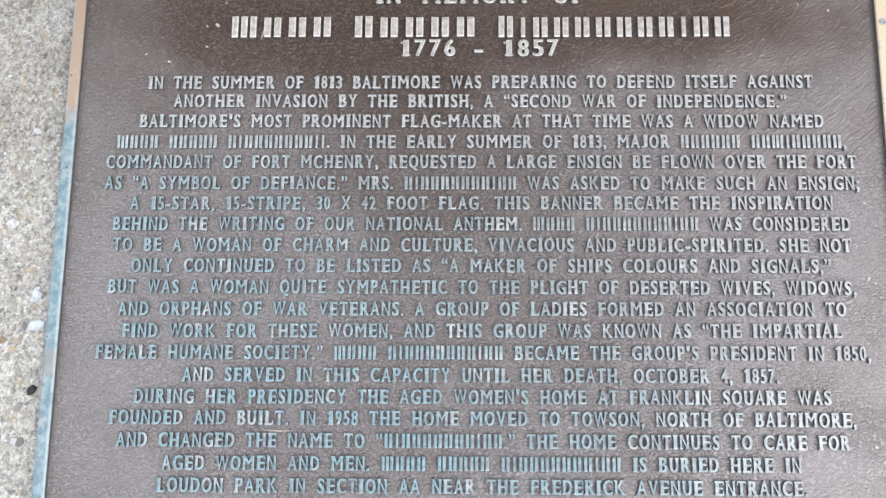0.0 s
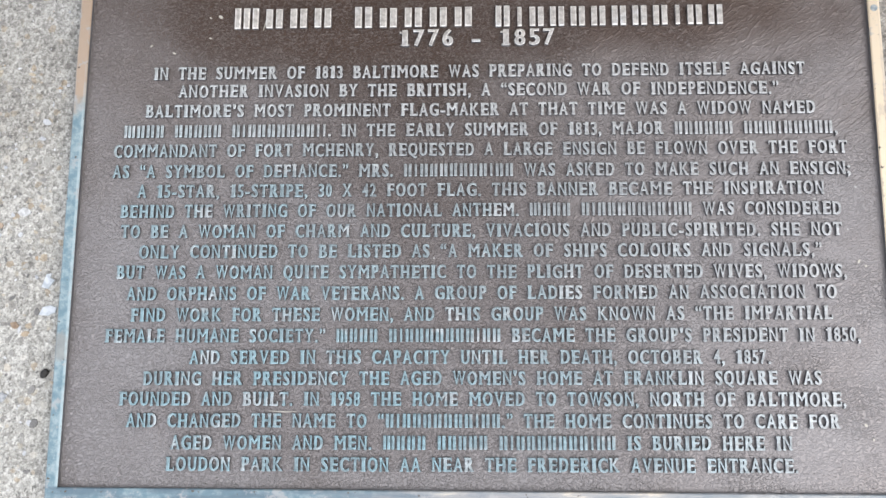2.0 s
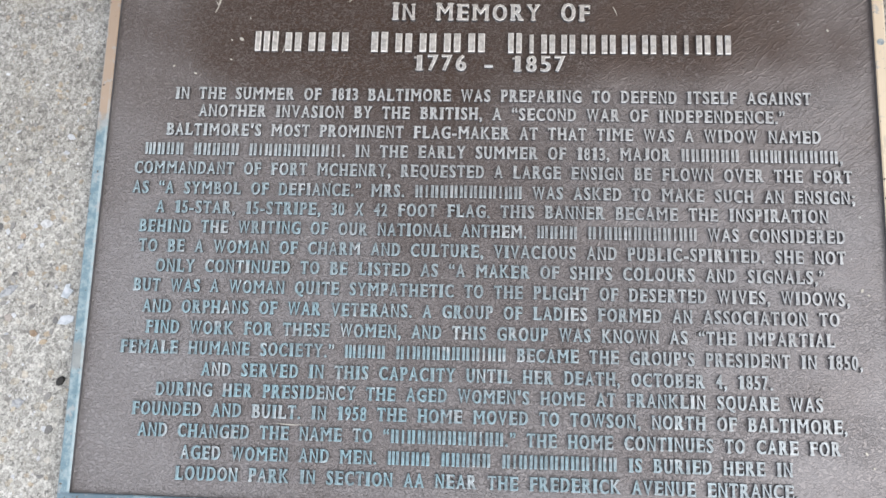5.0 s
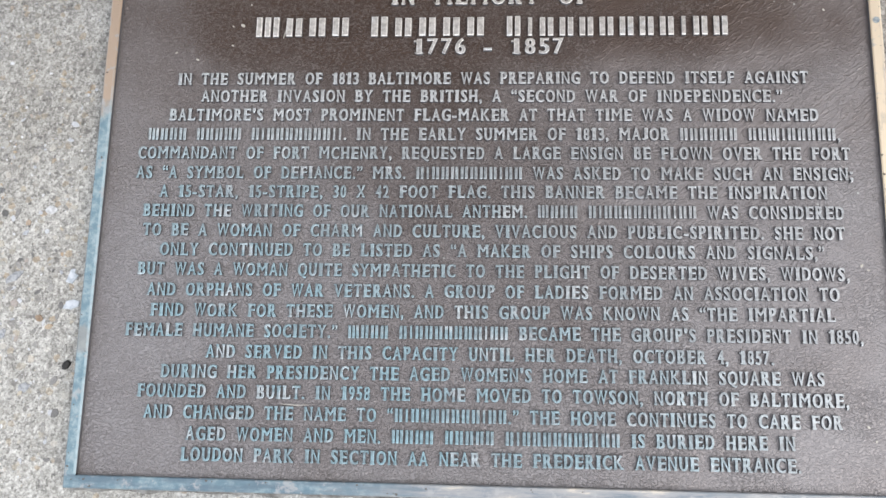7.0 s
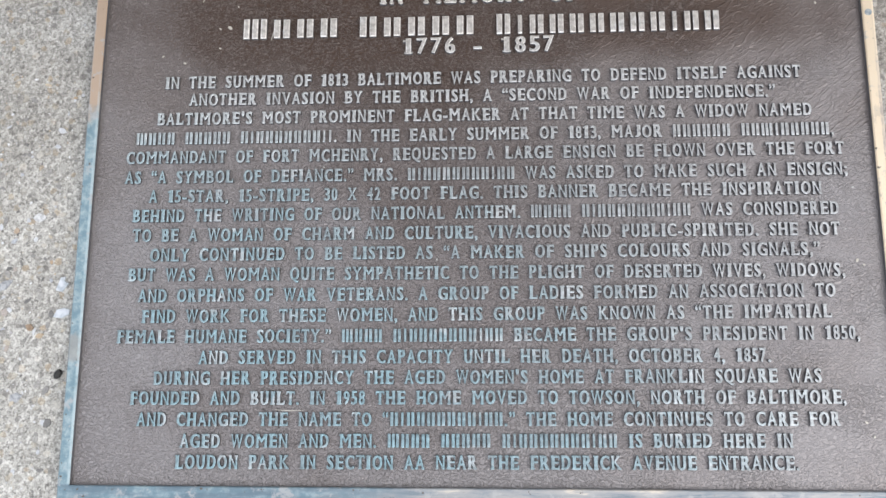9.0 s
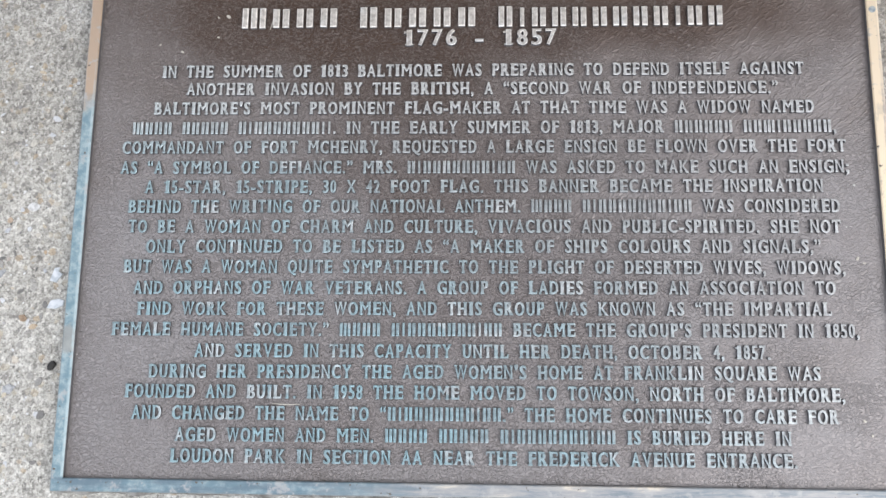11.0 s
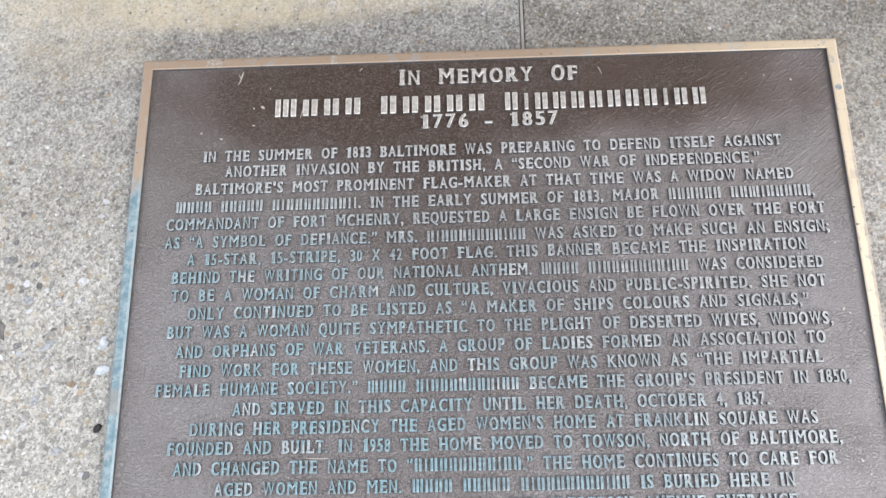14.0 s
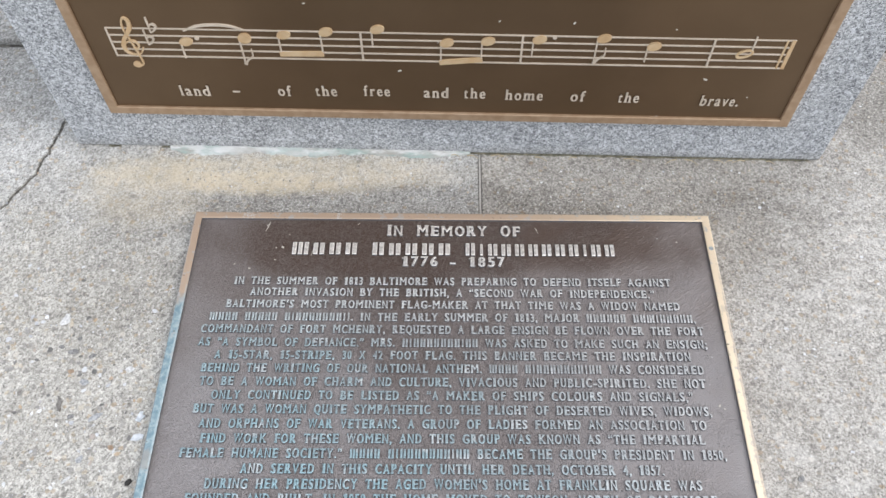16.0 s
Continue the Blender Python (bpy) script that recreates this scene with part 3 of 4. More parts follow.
def glyph(ch):
    """Vertices (x from 0 to 1 over its own width, y in cap heights, z from 0 to 1), faces, face materials."""
    if ch in GLYPHS:
        return GLYPHS[ch]
    cap = 0.682
    if ch in "#|%":
        # plain bars of a stroke's width, standing for a narrow, a usual and a wide character
        spans = {'|': ((0.28, 0.72),), '#': ((0.08, 0.42), (0.58, 0.92)), '%': ((0.05, 0.28), (0.385, 0.615), (0.72, 0.95))}[ch]
        verts, faces, kinds = [], [], []
        for x0, x1 in spans:
            k, i, j = len(verts), 0.05, 0.06
            verts += [(x0, 0, 0), (x1, 0, 0), (x1, 1, 0), (x0, 1, 0), (x0, 0, 0.8), (x1, 0, 0.8), (x1, 1, 0.8), (x0, 1, 0.8), (x0 + i, j, 1), (x1 - i, j, 1), (x1 - i, 1 - j, 1), (x0 + i, 1 - j, 1)]
            faces.append((k + 8, k + 9, k + 10, k + 11))
            kinds.append(0)
            for q in range(4):
                w = (q + 1) % 4
                faces += [(k + q, k + w, k + 4 + w, k + 4 + q), (k + 4 + q, k + 4 + w, k + 8 + w, k + 8 + q)]
                kinds += [1, 2]
        GLYPHS[ch] = (verts, faces, kinds, 1.0)
        return GLYPHS[ch]
    verts, faces = flat_glyph(ch, 0.10, ARRIS, -0.019)
    flat_v = [v[:2] for v in verts]
    lists = [f for f, nz in faces if nz > 0.95]
    lo, hi = min(v[2] for v in verts) + ARRIS, max(v[2] for v in verts)
    verts = [(x, y, max(0.0, (z - lo) / (hi - lo))) for x, y, z in verts]
    keep = [(f, 0 if nz > 0.95 else 2 if nz > 0.2 else 1) for f, nz in faces if nz > -0.2]
    if ch == 'J':
        low = min(v[1] for v in verts)
        verts = [(x, (y - low) * cap / (cap - low), z) for x, y, z in verts]
    slabs = []
    thick, over = 0.074, 0.080

    def serifs(y, y0, y1):
        for a, b in cut_at(flat_v, lists, y):
            if b - a < 0.40:
                slabs.append((a - over, b + over, y0, y1))
            else:
                slabs.append((a - over, a + 0.1, y0, y1))
    if ch in FOOT or ch in "BDEL":
        serifs(0.05, 0.0, thick)
    if ch in HEAD:
        serifs(cap - 0.05, cap - thick, cap)
    if ch in LOWER_FOOT:
        serifs(0.03, 0.0, thick * 0.9)
    if ch in "ELFT":
        right = max(v[0] for v in flat_v)
        if ch in "EL":
            slabs.append((right - 0.07, right + 0.015, 0.02, 0.21))
        if ch in "EFT":
            slabs.append((right - 0.07, right + 0.015, cap - 0.19, cap - 0.02))
        if ch == "T":
            left = min(v[0] for v in flat_v)
            slabs.append((left - 0.015, left + 0.07, cap - 0.19, cap - 0.02))
    if ch in "CSG":
        top = [v for v in flat_v if v[1] > cap * 0.6]
        right = max(v[0] for v in top)
        slabs.append((right - 0.06, right, cap * 0.66, cap * 0.98))
    if ch == "1":
        a = min(v[0] for v in flat_v)
        slabs.append((a - 0.085, a + 0.08, cap - 0.16, cap - 0.065))
    for a, b, y0, y1 in slabs:
        k = len(verts)
        verts += [(a, y0, 0), (b, y0, 0), (b, y1, 0), (a, y1, 0), (a + 0.006, y0 + 0.004, 0.965), (b - 0.006, y0 + 0.004, 0.965), (b - 0.006, y1 - 0.004, 0.965), (a + 0.006, y1 - 0.004, 0.965)]
        keep += [((k + 4, k + 5, k + 6, k + 7), 0)] + [((k + i, k + (i + 1) % 4, k + 4 + (i + 1) % 4, k + 4 + i), 1) for i in range(4)]
    x0, x1 = min(v[0] for v in verts), max(v[0] for v in verts)
    verts = [((x - x0) / (x1 - x0), y / cap, z) for x, y, z in verts]
    GLYPHS[ch] = (verts, [f for f, _ in keep], [m for _, m in keep], (x1 - x0) / cap)
    return GLYPHS[ch]


def lay_out(text, unit, track, gap):
    """The left and right end of each character, and the whole width."""
    x, out = 0.0, []
    for ch in text:
        if ch == ' ':
            x += gap - track
            continue
        w = unit * ADVANCE.get(ch, 560)
        out.append((ch, x, x + w))
        x += w + track
    return out, x - track


def raised_line(name, text, x0, x1, y0, y1, cap, z, height, parent, label, materials, unit=1.39e-5, track=1.3e-3, gap=0.0114, wobble=0.0002, tall_first=1.0):
    """One line of cast letters, its baseline running from (x0, y0) to (x1, y1)."""
    rnd = random.Random(text + name)
    spots, whole = lay_out(text, unit, track, gap)
    k = (x1 - x0) / whole
    verts, faces, mats = [], [], []
    at = 0
    for ch, a, b in spots:
        gv, gf, gm, natural = glyph(ch)
        lift = cap * 0.58 if ch in "“”'" else 0.0
        hgt = cap
        at = text.index(ch, at) + 1
        first = at == 1 or text[at - 2] == ' '
        if first:
            hgt = cap * tall_first
        xa, xb = x0 + a * k, x0 + b * k
        base = y0 + (y1 - y0) * ((xa + xb) / 2 - x0) / (x1 - x0) + rnd.uniform(-wobble, wobble)
        ink = xb - xa
        if ch in "“”'.,;-1":
            ink = min(ink, natural * cap * 1.25)
        mid = (xa + xb) / 2
        n = len(verts)
        for x, y, zz in gv:
            verts.append((mid + (x - 0.5) * ink, base + y * hgt, z + zz * height))
        faces += [tuple(n + i for i in f) for f in gf]
        mats += gm
    me = bpy.data.meshes.new(name)
    me.from_pydata(verts, [], faces)
    me.polygons.foreach_set("material_index", mats)
    for m in materials:
        me.materials.append(m)
    ob = new(name, me)
    ob.parent = parent
    return tagged(ob, label)


# ---- ground and paving ----
bm = bmesh.new()
bmesh.ops.create_grid(bm, x_segments=4, y_segments=4, size=400)
for v in bm.verts:
    v.co.z = -0.14
tagged(mesh_object("ground", bm, EARTH), "flat dry turf around the paved memorial", "ground", kind="structure")

paving = thing("pavement", "weathered grey exposed-aggregate concrete slabs, cracked and stained", "pavement", kind="structure")
CRACK = [(-0.742, 0.444), (-0.760, 0.27), (-0.769, 0.217), (-0.775, 0.155), (-0.787, 0.105), (-0.806, 0.062), (-0.828, 0.020), (-0.868, -0.05), (-0.99, -0.2), (-1.3, -0.46), (-2.0, -0.86)]
rnd = random.Random(4)
line = [Vector(p) for p in CRACK]
fine = []
for a, b in zip(line, line[1:]):
    steps = max(2, int((b - a).length / 0.012)) if a.x > -1.0 else 3
    for k in range(steps):
        p = a.lerp(b, k / steps)
        fine.append((p.x + rnd.uniform(-0.0036, 0.0036), p.y + rnd.uniform(-0.0024, 0.0024)))
fine.append(CRACK[-1])
GAP = 0.0027
bm = bmesh.new()
prism(bm, [(x + GAP, y - GAP * 0.4) for x, y in fine] + [(-2.0, -2.4), (0.0512, -2.4), (0.0512, 0.444)], -0.12, 0.0, 0.0016)
part("concrete_slab", bm, CONCRETE, paving)
bm = bmesh.new()
prism(bm, [(x - GAP, y + GAP * 0.4) for x, y in fine] + [(-2.0, 0.444)], -0.12, 0.0012, 0.0016)
part("concrete_slab", bm, CONCRETE, paving)
bm = bmesh.new()
box(bm, 0.0578, 2.0, -2.4, 0.444, -0.12, 0.0, 0.0022)
part("concrete_slab", bm, CONCRETE, paving)
bm = bmesh.new()
box(bm, -2.0, 2.0, 0.454, 2.4, -0.12, 0.014, 0.004)
part("concrete_slab", bm, CONCRETE, paving)
bm = bmesh.new()
box(bm, -1.99, 1.99, -2.39, 2.39, -0.13, -0.0022)
part("joint_filling", bm, SOIL, paving, "dark packed dirt in the joints and crack")
bm = bmesh.new()
box(bm, 0.0526, 0.0564, -2.38, 0.44, -0.02, -0.0006, 0.0005)
part("joint_filling", bm, MORTAR_GREY, paving, "grey grit packed in the straight joint")


def pebble_field(name, count, region, seed, small, large, label, material):
    """Low stones bedded in the concrete, proud of it by about a millimetre."""
    r = random.Random(seed)
    ring = 7
    verts, faces = [], []
    made = 0
    while made < count:
        x, y = r.uniform(region[0], region[1]), r.uniform(region[2], region[3])
        if -0.475 < x < 0.475 and -0.63 < y < 0.02 or y > 0.13 and abs(x) < 0.76 or 0.04 < x < 0.07:
            continue
        s = small + (large - small) * r.random() ** 2.8
        n = len(verts)
        turn, flat = r.uniform(0, 6.28), r.uniform(0.4, 0.95)
        rise = s * r.uniform(0.06, 0.18)
        for rr, zz in ((1.0, -0.0015), (0.72, rise)):
            for i in range(ring):
                a = 2 * math.pi * i / ring
                q = s * rr * r.uniform(0.6, 1.2)
                px, py = q * math.cos(a), q * math.sin(a) * flat
                verts.append((x + px * math.cos(turn) - py * math.sin(turn), y + px * math.sin(turn) + py * math.cos(turn), zz))
        for i in range(ring):
            j = (i + 1) % ring
            faces.append((n + i, n + j, n + ring + j, n + ring + i))
        faces.append(tuple(n + ring + i for i in range(ring)))
        made += 1
    me = bpy.data.meshes.new(name)
    me.from_pydata(verts, [], faces)
    me.materials.append(material)
    ob = new(name, me)
    ob.parent = paving
    return tagged(ob, label, kind="stuff")


pebble_field("aggregate", 2400, (-1.15, -0.46, -0.22, 0.44), 14, 0.0009, 0.0034, "fine bedded grit of the concrete surface", PEBBLE)
pebble_field("aggregate", 3200, (-1.15, -0.46, -0.9, -0.20), 11, 0.0010, 0.0072, "small bedded stones of the concrete surface", PEBBLE)
pebble_field("aggregate", 1500, (-1.05, -0.46, -0.9, -0.10), 15, 0.0016, 0.0070, "larger bedded stones of the worn concrete", PEBBLE)
pebble_field("aggregate", 3000, (0.46, 1.2, -0.6, 0.44), 12, 0.0009, 0.0045, "small bedded stones of the concrete surface", PEBBLE)
pebble_field("aggregate", 1500, (-0.5, 0.5, 0.01, 0.15), 13, 0.0008, 0.0036, "small bedded stones of the concrete surface", PEBBLE)



def stone(x, y, long, wide, turn, rise, material, label, seed):
    """One larger stone bedded in the concrete, with a worn, uneven outline."""
    r = random.Random(seed)
    c, q = math.cos(radians(turn)), math.sin(radians(turn))
    out = []
    for i in range(11):
        a = 2 * math.pi * i / 11
        k = r.uniform(0.7, 1.1)
        px, py = long * k * math.cos(a), wide * k * math.sin(a)
        out.append((x + px * c - py * q, y + px * q + py * c))
    bm = bmesh.new()
    prism(bm, out, -0.004, rise, rise * 0.5)
    part("stone", bm, material, paving, label)


for i, (x, y, long, wide, turn, rise, material, label) in enumerate((
        (-0.644, -0.207, 0.013, 0.008, 75, 0.0012, QUARTZ, "white quartz stone in the concrete"),
        (-0.516, -0.296, 0.0085, 0.0055, 10, 0.0014, QUARTZ, "white quartz stone in the concrete"),
        (-0.552, -0.377, 0.013, 0.006, 35, 0.0012, SLATE, "grey slaty stone in the concrete"),
        (-0.572, -0.476, 0.010, 0.0028, 45, 0.0012, QUARTZ, "white quartz stone in the concrete"),
        (-0.617, -0.266, 0.011, 0.0055, 8, 0.0012, DARK_STONE, "dark grey stone in the concrete"),
        (-0.638, -0.257, 0.006, 0.004, 0, 0.0012, DARK_STONE, "dark grey stone in the concrete"),
        (-0.583, -0.273, 0.0065, 0.0045, 20, 0.0012, DARK_STONE, "dark grey stone in the concrete"),
        (-0.611, -0.242, 0.005, 0.0035, 60, 0.0012, DARK_STONE, "dark grey stone in the concrete"),
        (-0.585, -0.319, 0.009, 0.0055, -10, 0.0010, SLATE, "grey slaty stone in the concrete"),
        (-0.592, -0.377, 0.007, 0.0045, 30, 0.0012, DARK_STONE, "dark grey stone in the concrete"),
        (-0.611, -0.301, 0.006, 0.0045, 0, 0.0012, RUSTY, "rust-brown stone in the concrete"),
        (-0.517, -0.426, 0.0055, 0.004, -30, 0.0014, RUSTY, "rust-brown stone in the concrete"),
        (-0.526, -0.506, 0.008, 0.0055, 20, 0.0012, SLATE, "grey slaty stone in the concrete"),
        (-0.560, -0.445, 0.007, 0.005, 50, 0.0012, SLATE, "grey slaty stone in the concrete"),
        (0.526, -0.464, 0.006, 0.0045, 60, 0.0012, DARK_STONE, "dark grey stone in the concrete"))):
    stone(x, y, long, wide, turn, rise, material, label, 40 + i)

# ---- monument ----
MON = pose(-0.003, 0.161, 0, 0, 0, -1.05)
TOP = 1.25
monument = thing("granite_monument", "grey rough-sawn granite block standing on the concrete", "monument", MON)
bm = bmesh.new()
box(bm, -0.716, 0.705, 0.0, 0.34, 0.003, TOP, 0.004)
part("granite_block", bm, GRANITE, monument)

bm = bmesh.new()
box(bm, -0.70, 0.69, 0.006, 0.33, 0.0, 0.0035)
bed = tagged(mesh_object("mortar_bed", bm, MORTAR_GREY), "thin grey mortar bed under the granite block", "mortar", kind="structure")
bed.matrix_world = MON


def mortar_smear():
    """The pale green-stained mortar that squeezed out in front of the block."""
    r = random.Random(3)
    bm = bmesh.new()
    rows = []
    n = 130
    for i in range(n + 1):
        f = i / n
        u = -0.538 + 0.578 * f
        deep = (0.0115 * (1 - f) ** 0.4 + 0.003) * (0.9 + 0.5 * noise.noise(Vector((u * 45, 0.3, 0))) + 0.25 * noise.noise(Vector((u * 160, 1.3, 0)))) * min(1.0, 0.35 + i * 0.08) + 0.004 * math.sin(f * 17)
        deep = max(0.003, deep) if i < n else 0.002
        h = 0.0085 + 0.002 * noise.noise(Vector((u * 60, 5.0, 0)))
        rows.append([bm.verts.new((u, 0.004, h)), bm.verts.new((u, -deep * 0.55, h * 0.75)), bm.verts.new((u, -deep, 0.0035)), bm.verts.new((u, -deep - 0.002, -0.002))])
    for a, b in zip(rows, rows[1:]):
        for k in range(3):
            bm.faces.new((a[k], b[k], b[k + 1], a[k + 1]))
    bm.faces.new(rows[0][::-1])
    bm.faces.new(rows[-1])
    bmesh.ops.recalc_face_normals(bm, faces=bm.faces[:])
    ob = mesh_object("mortar_fillet", bm, MORTAR)
    ob.matrix_world = MON
    return tagged(ob, "pale verdigris-stained mortar along the foot of the granite", "mortar", kind="structure")


mortar_smear()
bm = bmesh.new()
prism(bm, [(-0.635, 0.005), (-0.632, -0.014), (-0.605, -0.020), (-0.575, -0.021), (-0.560, -0.018), (-0.556, 0.005)], -0.002, 0.0032, 0.0012)
lump = tagged(mesh_object("mortar_lump", bm, CONCRETE), "grey chipped mortar lump at the foot of the granite", "mortar", kind="structure")
lump.matrix_world = MON

# ---- bronze plaque with the stave, on the monument's face ----
UPRIGHT = MON @ pose(0, 0, 0, 90, 0, 0)       # x along the face, y up, z out of it
score = thing("music_plaque", "brown bronze plaque with a raised line of music", "plaque", UPRIGHT)
SX0, SX1, SY0, SY1 = -0.613, 0.602, 0.111, 1.13
bm = bmesh.new()
box(bm, SX0 + 0.004, SX1 - 0.004, SY0 + 0.004, SY1 - 0.004, 0.0, 0.0115)
part("plate", bm, SCORE_FIELD, score)


def frame_rails(bm, x0, x1, y0, y1, w, z0, z1, chamfer, shoulder):
    """A mitred rectangular rim with chamfered edges."""
    rings = []
    for inset, z in ((0.0, z0), (0.0, z1 - shoulder), (shoulder * 0.35, z1 - shoulder * 0.3), (shoulder, z1), (w - chamfer, z1), (w, z1 - chamfer), (w, z0)):
        rings.append([bm.verts.new(p) for p in ((x0 + inset, y0 + inset, z), (x1 - inset, y0 + inset, z), (x1 - inset, y1 - inset, z), (x0 + inset, y1 - inset, z))])
    faces = []
    for k, (a, b) in enumerate(zip(rings, rings[1:])):
        for i in range(4):
            f = bm.faces.new((a[i], a[(i + 1) % 4], b[(i + 1) % 4], b[i]))
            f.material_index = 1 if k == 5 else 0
    bmesh.ops.recalc_face_normals(bm, faces=bm.faces[:])


bm = bmesh.new()
frame_rails(bm, SX0, SX1, SY0, SY1, 0.0175, 0.0, 0.0165, 0.0012, 0.0016)
part("rim", bm, [SCORE_RIM, SCORE_RIM], score, "copper-brown raised rim")
FZ, RZ = 0.0112, 0.0140


def U(u):
    return u * 0.988


def V(v):
    return v * 0.988 + (0.0173 if v > 0.2 else 0.0143)


STAVE_L, STAVE_R, STAVE_LO, STAVE_HI = U(-0.561), U(0.555), V(0.2350), V(0.2948)
STEP = (STAVE_HI - STAVE_LO) / 4
for i in range(5):
    bm = bmesh.new()
    y = STAVE_LO + STEP * i
    box(bm, STAVE_L, STAVE_R, y - 0.0012, y + 0.0012, FZ, RZ - 0.0006 - 0.0001 * i)
    part("staff_line", bm, SCORE_LINE, score)


def upright_bar(u, v0, v1, w, name="bar_line", material=SCORE_LINE, lean=0.0):
    bm = bmesh.new()
    ribbon(bm, [(u, v0), (u + lean, v1)], [w, w], FZ, RZ - 0.0002)
    part(name, bm, material, score)


upright_bar(STAVE_L, STAVE_LO - 0.001, STAVE_HI + 0.001, 0.0028)
for u in (-0.146, 0.1172, 0.4263):
    upright_bar(U(u), STAVE_LO, STAVE_HI, 0.0034)
upright_bar(U(0.5415), STAVE_LO, STAVE_HI, 0.003, "end_bar_line", SCORE_NOTE)
upright_bar(U(0.5515), STAVE_LO - 0.001, STAVE_HI + 0.001, 0.0065, "end_bar_line", SCORE_NOTE)


def note(u, v, stem_to, stem_side, flag=False, hollow=False, turn=18, rx=0.0118, ry=0.0082):
    """A note with its head, stem and, where it has one, flag."""
    u, v = U(u), V(v)
    bm = bmesh.new()
    if hollow:
        pts = [(u + rx * 1.05 * math.cos(a) * math.cos(0.4) - ry * 0.8 * math.sin(a) * math.sin(0.4), v + rx * 1.05 * math.cos(a) * math.sin(0.4) + ry * 0.8 * math.sin(a) * math.cos(0.4)) for a in [2 * math.pi * i / 22 for i in range(23)]]
        ribbon(bm, pts, [0.0045, 0.003, 0.0045, 0.003, 0.0045], FZ, RZ + 0.0004)
    else:
        disc(bm, u, v, rx, ry, turn, FZ, RZ + 0.0006)
    head = part("note_head", bm, SCORE_NOTE, score, "golden bronze note head")
    if stem_to is not None:
        s = u + stem_side * rx * 0.82
        bm = bmesh.new()
        ribbon(bm, [(s, v), (s, V(stem_to))], [0.0026, 0.0026], FZ, RZ + 0.0001)
        part("note_stem", bm, SCORE_LINE, head)
        if flag:
            e = V(stem_to)
            bm = bmesh.new()
            ribbon(bm, smooth_line([(s, e), (s + 0.006, e + 0.010), (s + 0.015, e + 0.018), (s + 0.0155, e + 0.034)], 5), [0.006, 0.0035, 0.0025, 0.0015], FZ, RZ + 0.0003)
            part("note_flag", bm, SCORE_LINE, head)
    return head


note(-0.4357, 0.2688, 0.2322, -1)
note(-0.3371, 0.2785, 0.2205, -1, flag=True, rx=0.0112, ry=0.0105)
note(-0.2715, 0.2873, 0.2440, -1)
note(-0.2020, 0.2950, 0.2440, -1)
note(-0.1180, 0.3025, 0.2676, -1)
note(-0.0059, 0.2767, 0.2330, -1)
note(0.0613, 0.2819, 0.2360, -1)
note(0.1444, 0.2875, 0.2516, -1)
note(0.2479, 0.2923, 0.2378, -1, flag=True)
note(0.3312, 0.2775, 0.2437, -1)
note(0.4807, 0.2652, 0.3016, 1, hollow=True)
for u, v, u2, v2 in ((-0.2842, 0.2455, -0.2105, 0.2475), (-0.0182, 0.2330, 0.0535, 0.2415)):
    bm = bmesh.new()
    ribbon(bm, [(U(u), V(v)), (U(u2), V(v2))], [0.0105, 0.0105], FZ, RZ + 0.0002)
    part("beam", bm, SCORE_NOTE, score, "golden bronze beam joining two notes")
for u, v in ((-0.4159, 0.2766), (0.1685, 0.2928)):
    bm = bmesh.new()
    disc(bm, U(u), V(v), 0.0036, 0.0036, 0, FZ, RZ, 12)
    part("augmentation_dot", bm, SCORE_LINE, score)
bm = bmesh.new()
ribbon(bm, smooth_line([(U(-0.4345), V(0.2915)), (U(-0.412), V(0.3015)), (U(-0.3854), V(0.3052)), (U(-0.358), V(0.3035)), (U(-0.3350), V(0.2955))], 6), [0.002, 0.0045, 0.0045, 0.0045, 0.002], FZ, RZ + 0.0003)
part("slur", bm, SCORE_LINE, score)
# treble clef
cu, cv = U(-0.528), V(0.2600)
bm = bmesh.new()
swirl = [(0.000, -0.006), (0.008, -0.008), (0.0105, 0.001), (0.004, 0.0085), (-0.006, 0.0065), (-0.0125, -0.003), (-0.0105, -0.016), (0.000, -0.0215), (0.011, -0.0165), (0.0165, -0.006)]
stroke = [(0.0015, -0.046), (0.0065, -0.040), (0.005, -0.020), (0.001, 0.006), (-0.0035, 0.030), (-0.003, 0.046), (0.003, 0.056), (0.0085, 0.050), (0.007, 0.036), (-0.002, 0.022), (-0.0125, 0.006), (-0.016, -0.006), (-0.011, -0.018), (0.001, -0.022)]
ribbon(bm, smooth_line([(cu + x, cv + y) for x, y in swirl], 5), [0.0025, 0.0035, 0.003, 0.0025], FZ, RZ + 0.0005)
ribbon(bm, smooth_line([(cu + x, cv + y) for x, y in stroke], 5), [0.003, 0.003, 0.003, 0.0025, 0.0045, 0.008, 0.007, 0.004, 0.003], FZ, RZ + 0.0009)
disc(bm, cu - 0.0045, cv - 0.0435, 0.0072, 0.0062, 0, FZ, RZ + 0.0003)
part("treble_clef", bm, SCORE_NOTE, score, "golden bronze treble clef")
for fu, fv in ((-0.4890, 0.3180), (-0.5000, 0.2920)):
    u, v = U(fu), V(fv)
    bm = bmesh.new()
    ribbon(bm, [(u, v), (u + 0.0005, v - 0.030)], [0.0026, 0.0026], FZ, RZ + 0.0002)
    ribbon(bm, smooth_line([(u, v - 0.017), (u + 0.007, v - 0.0135), (u + 0.0115, v - 0.018), (u + 0.007, v - 0.026), (u, v - 0.031)], 5), [0.0022, 0.0035, 0.0035, 0.002], FZ, RZ + 0.0004)
    part("flat_sign", bm, SCORE_LINE, score)

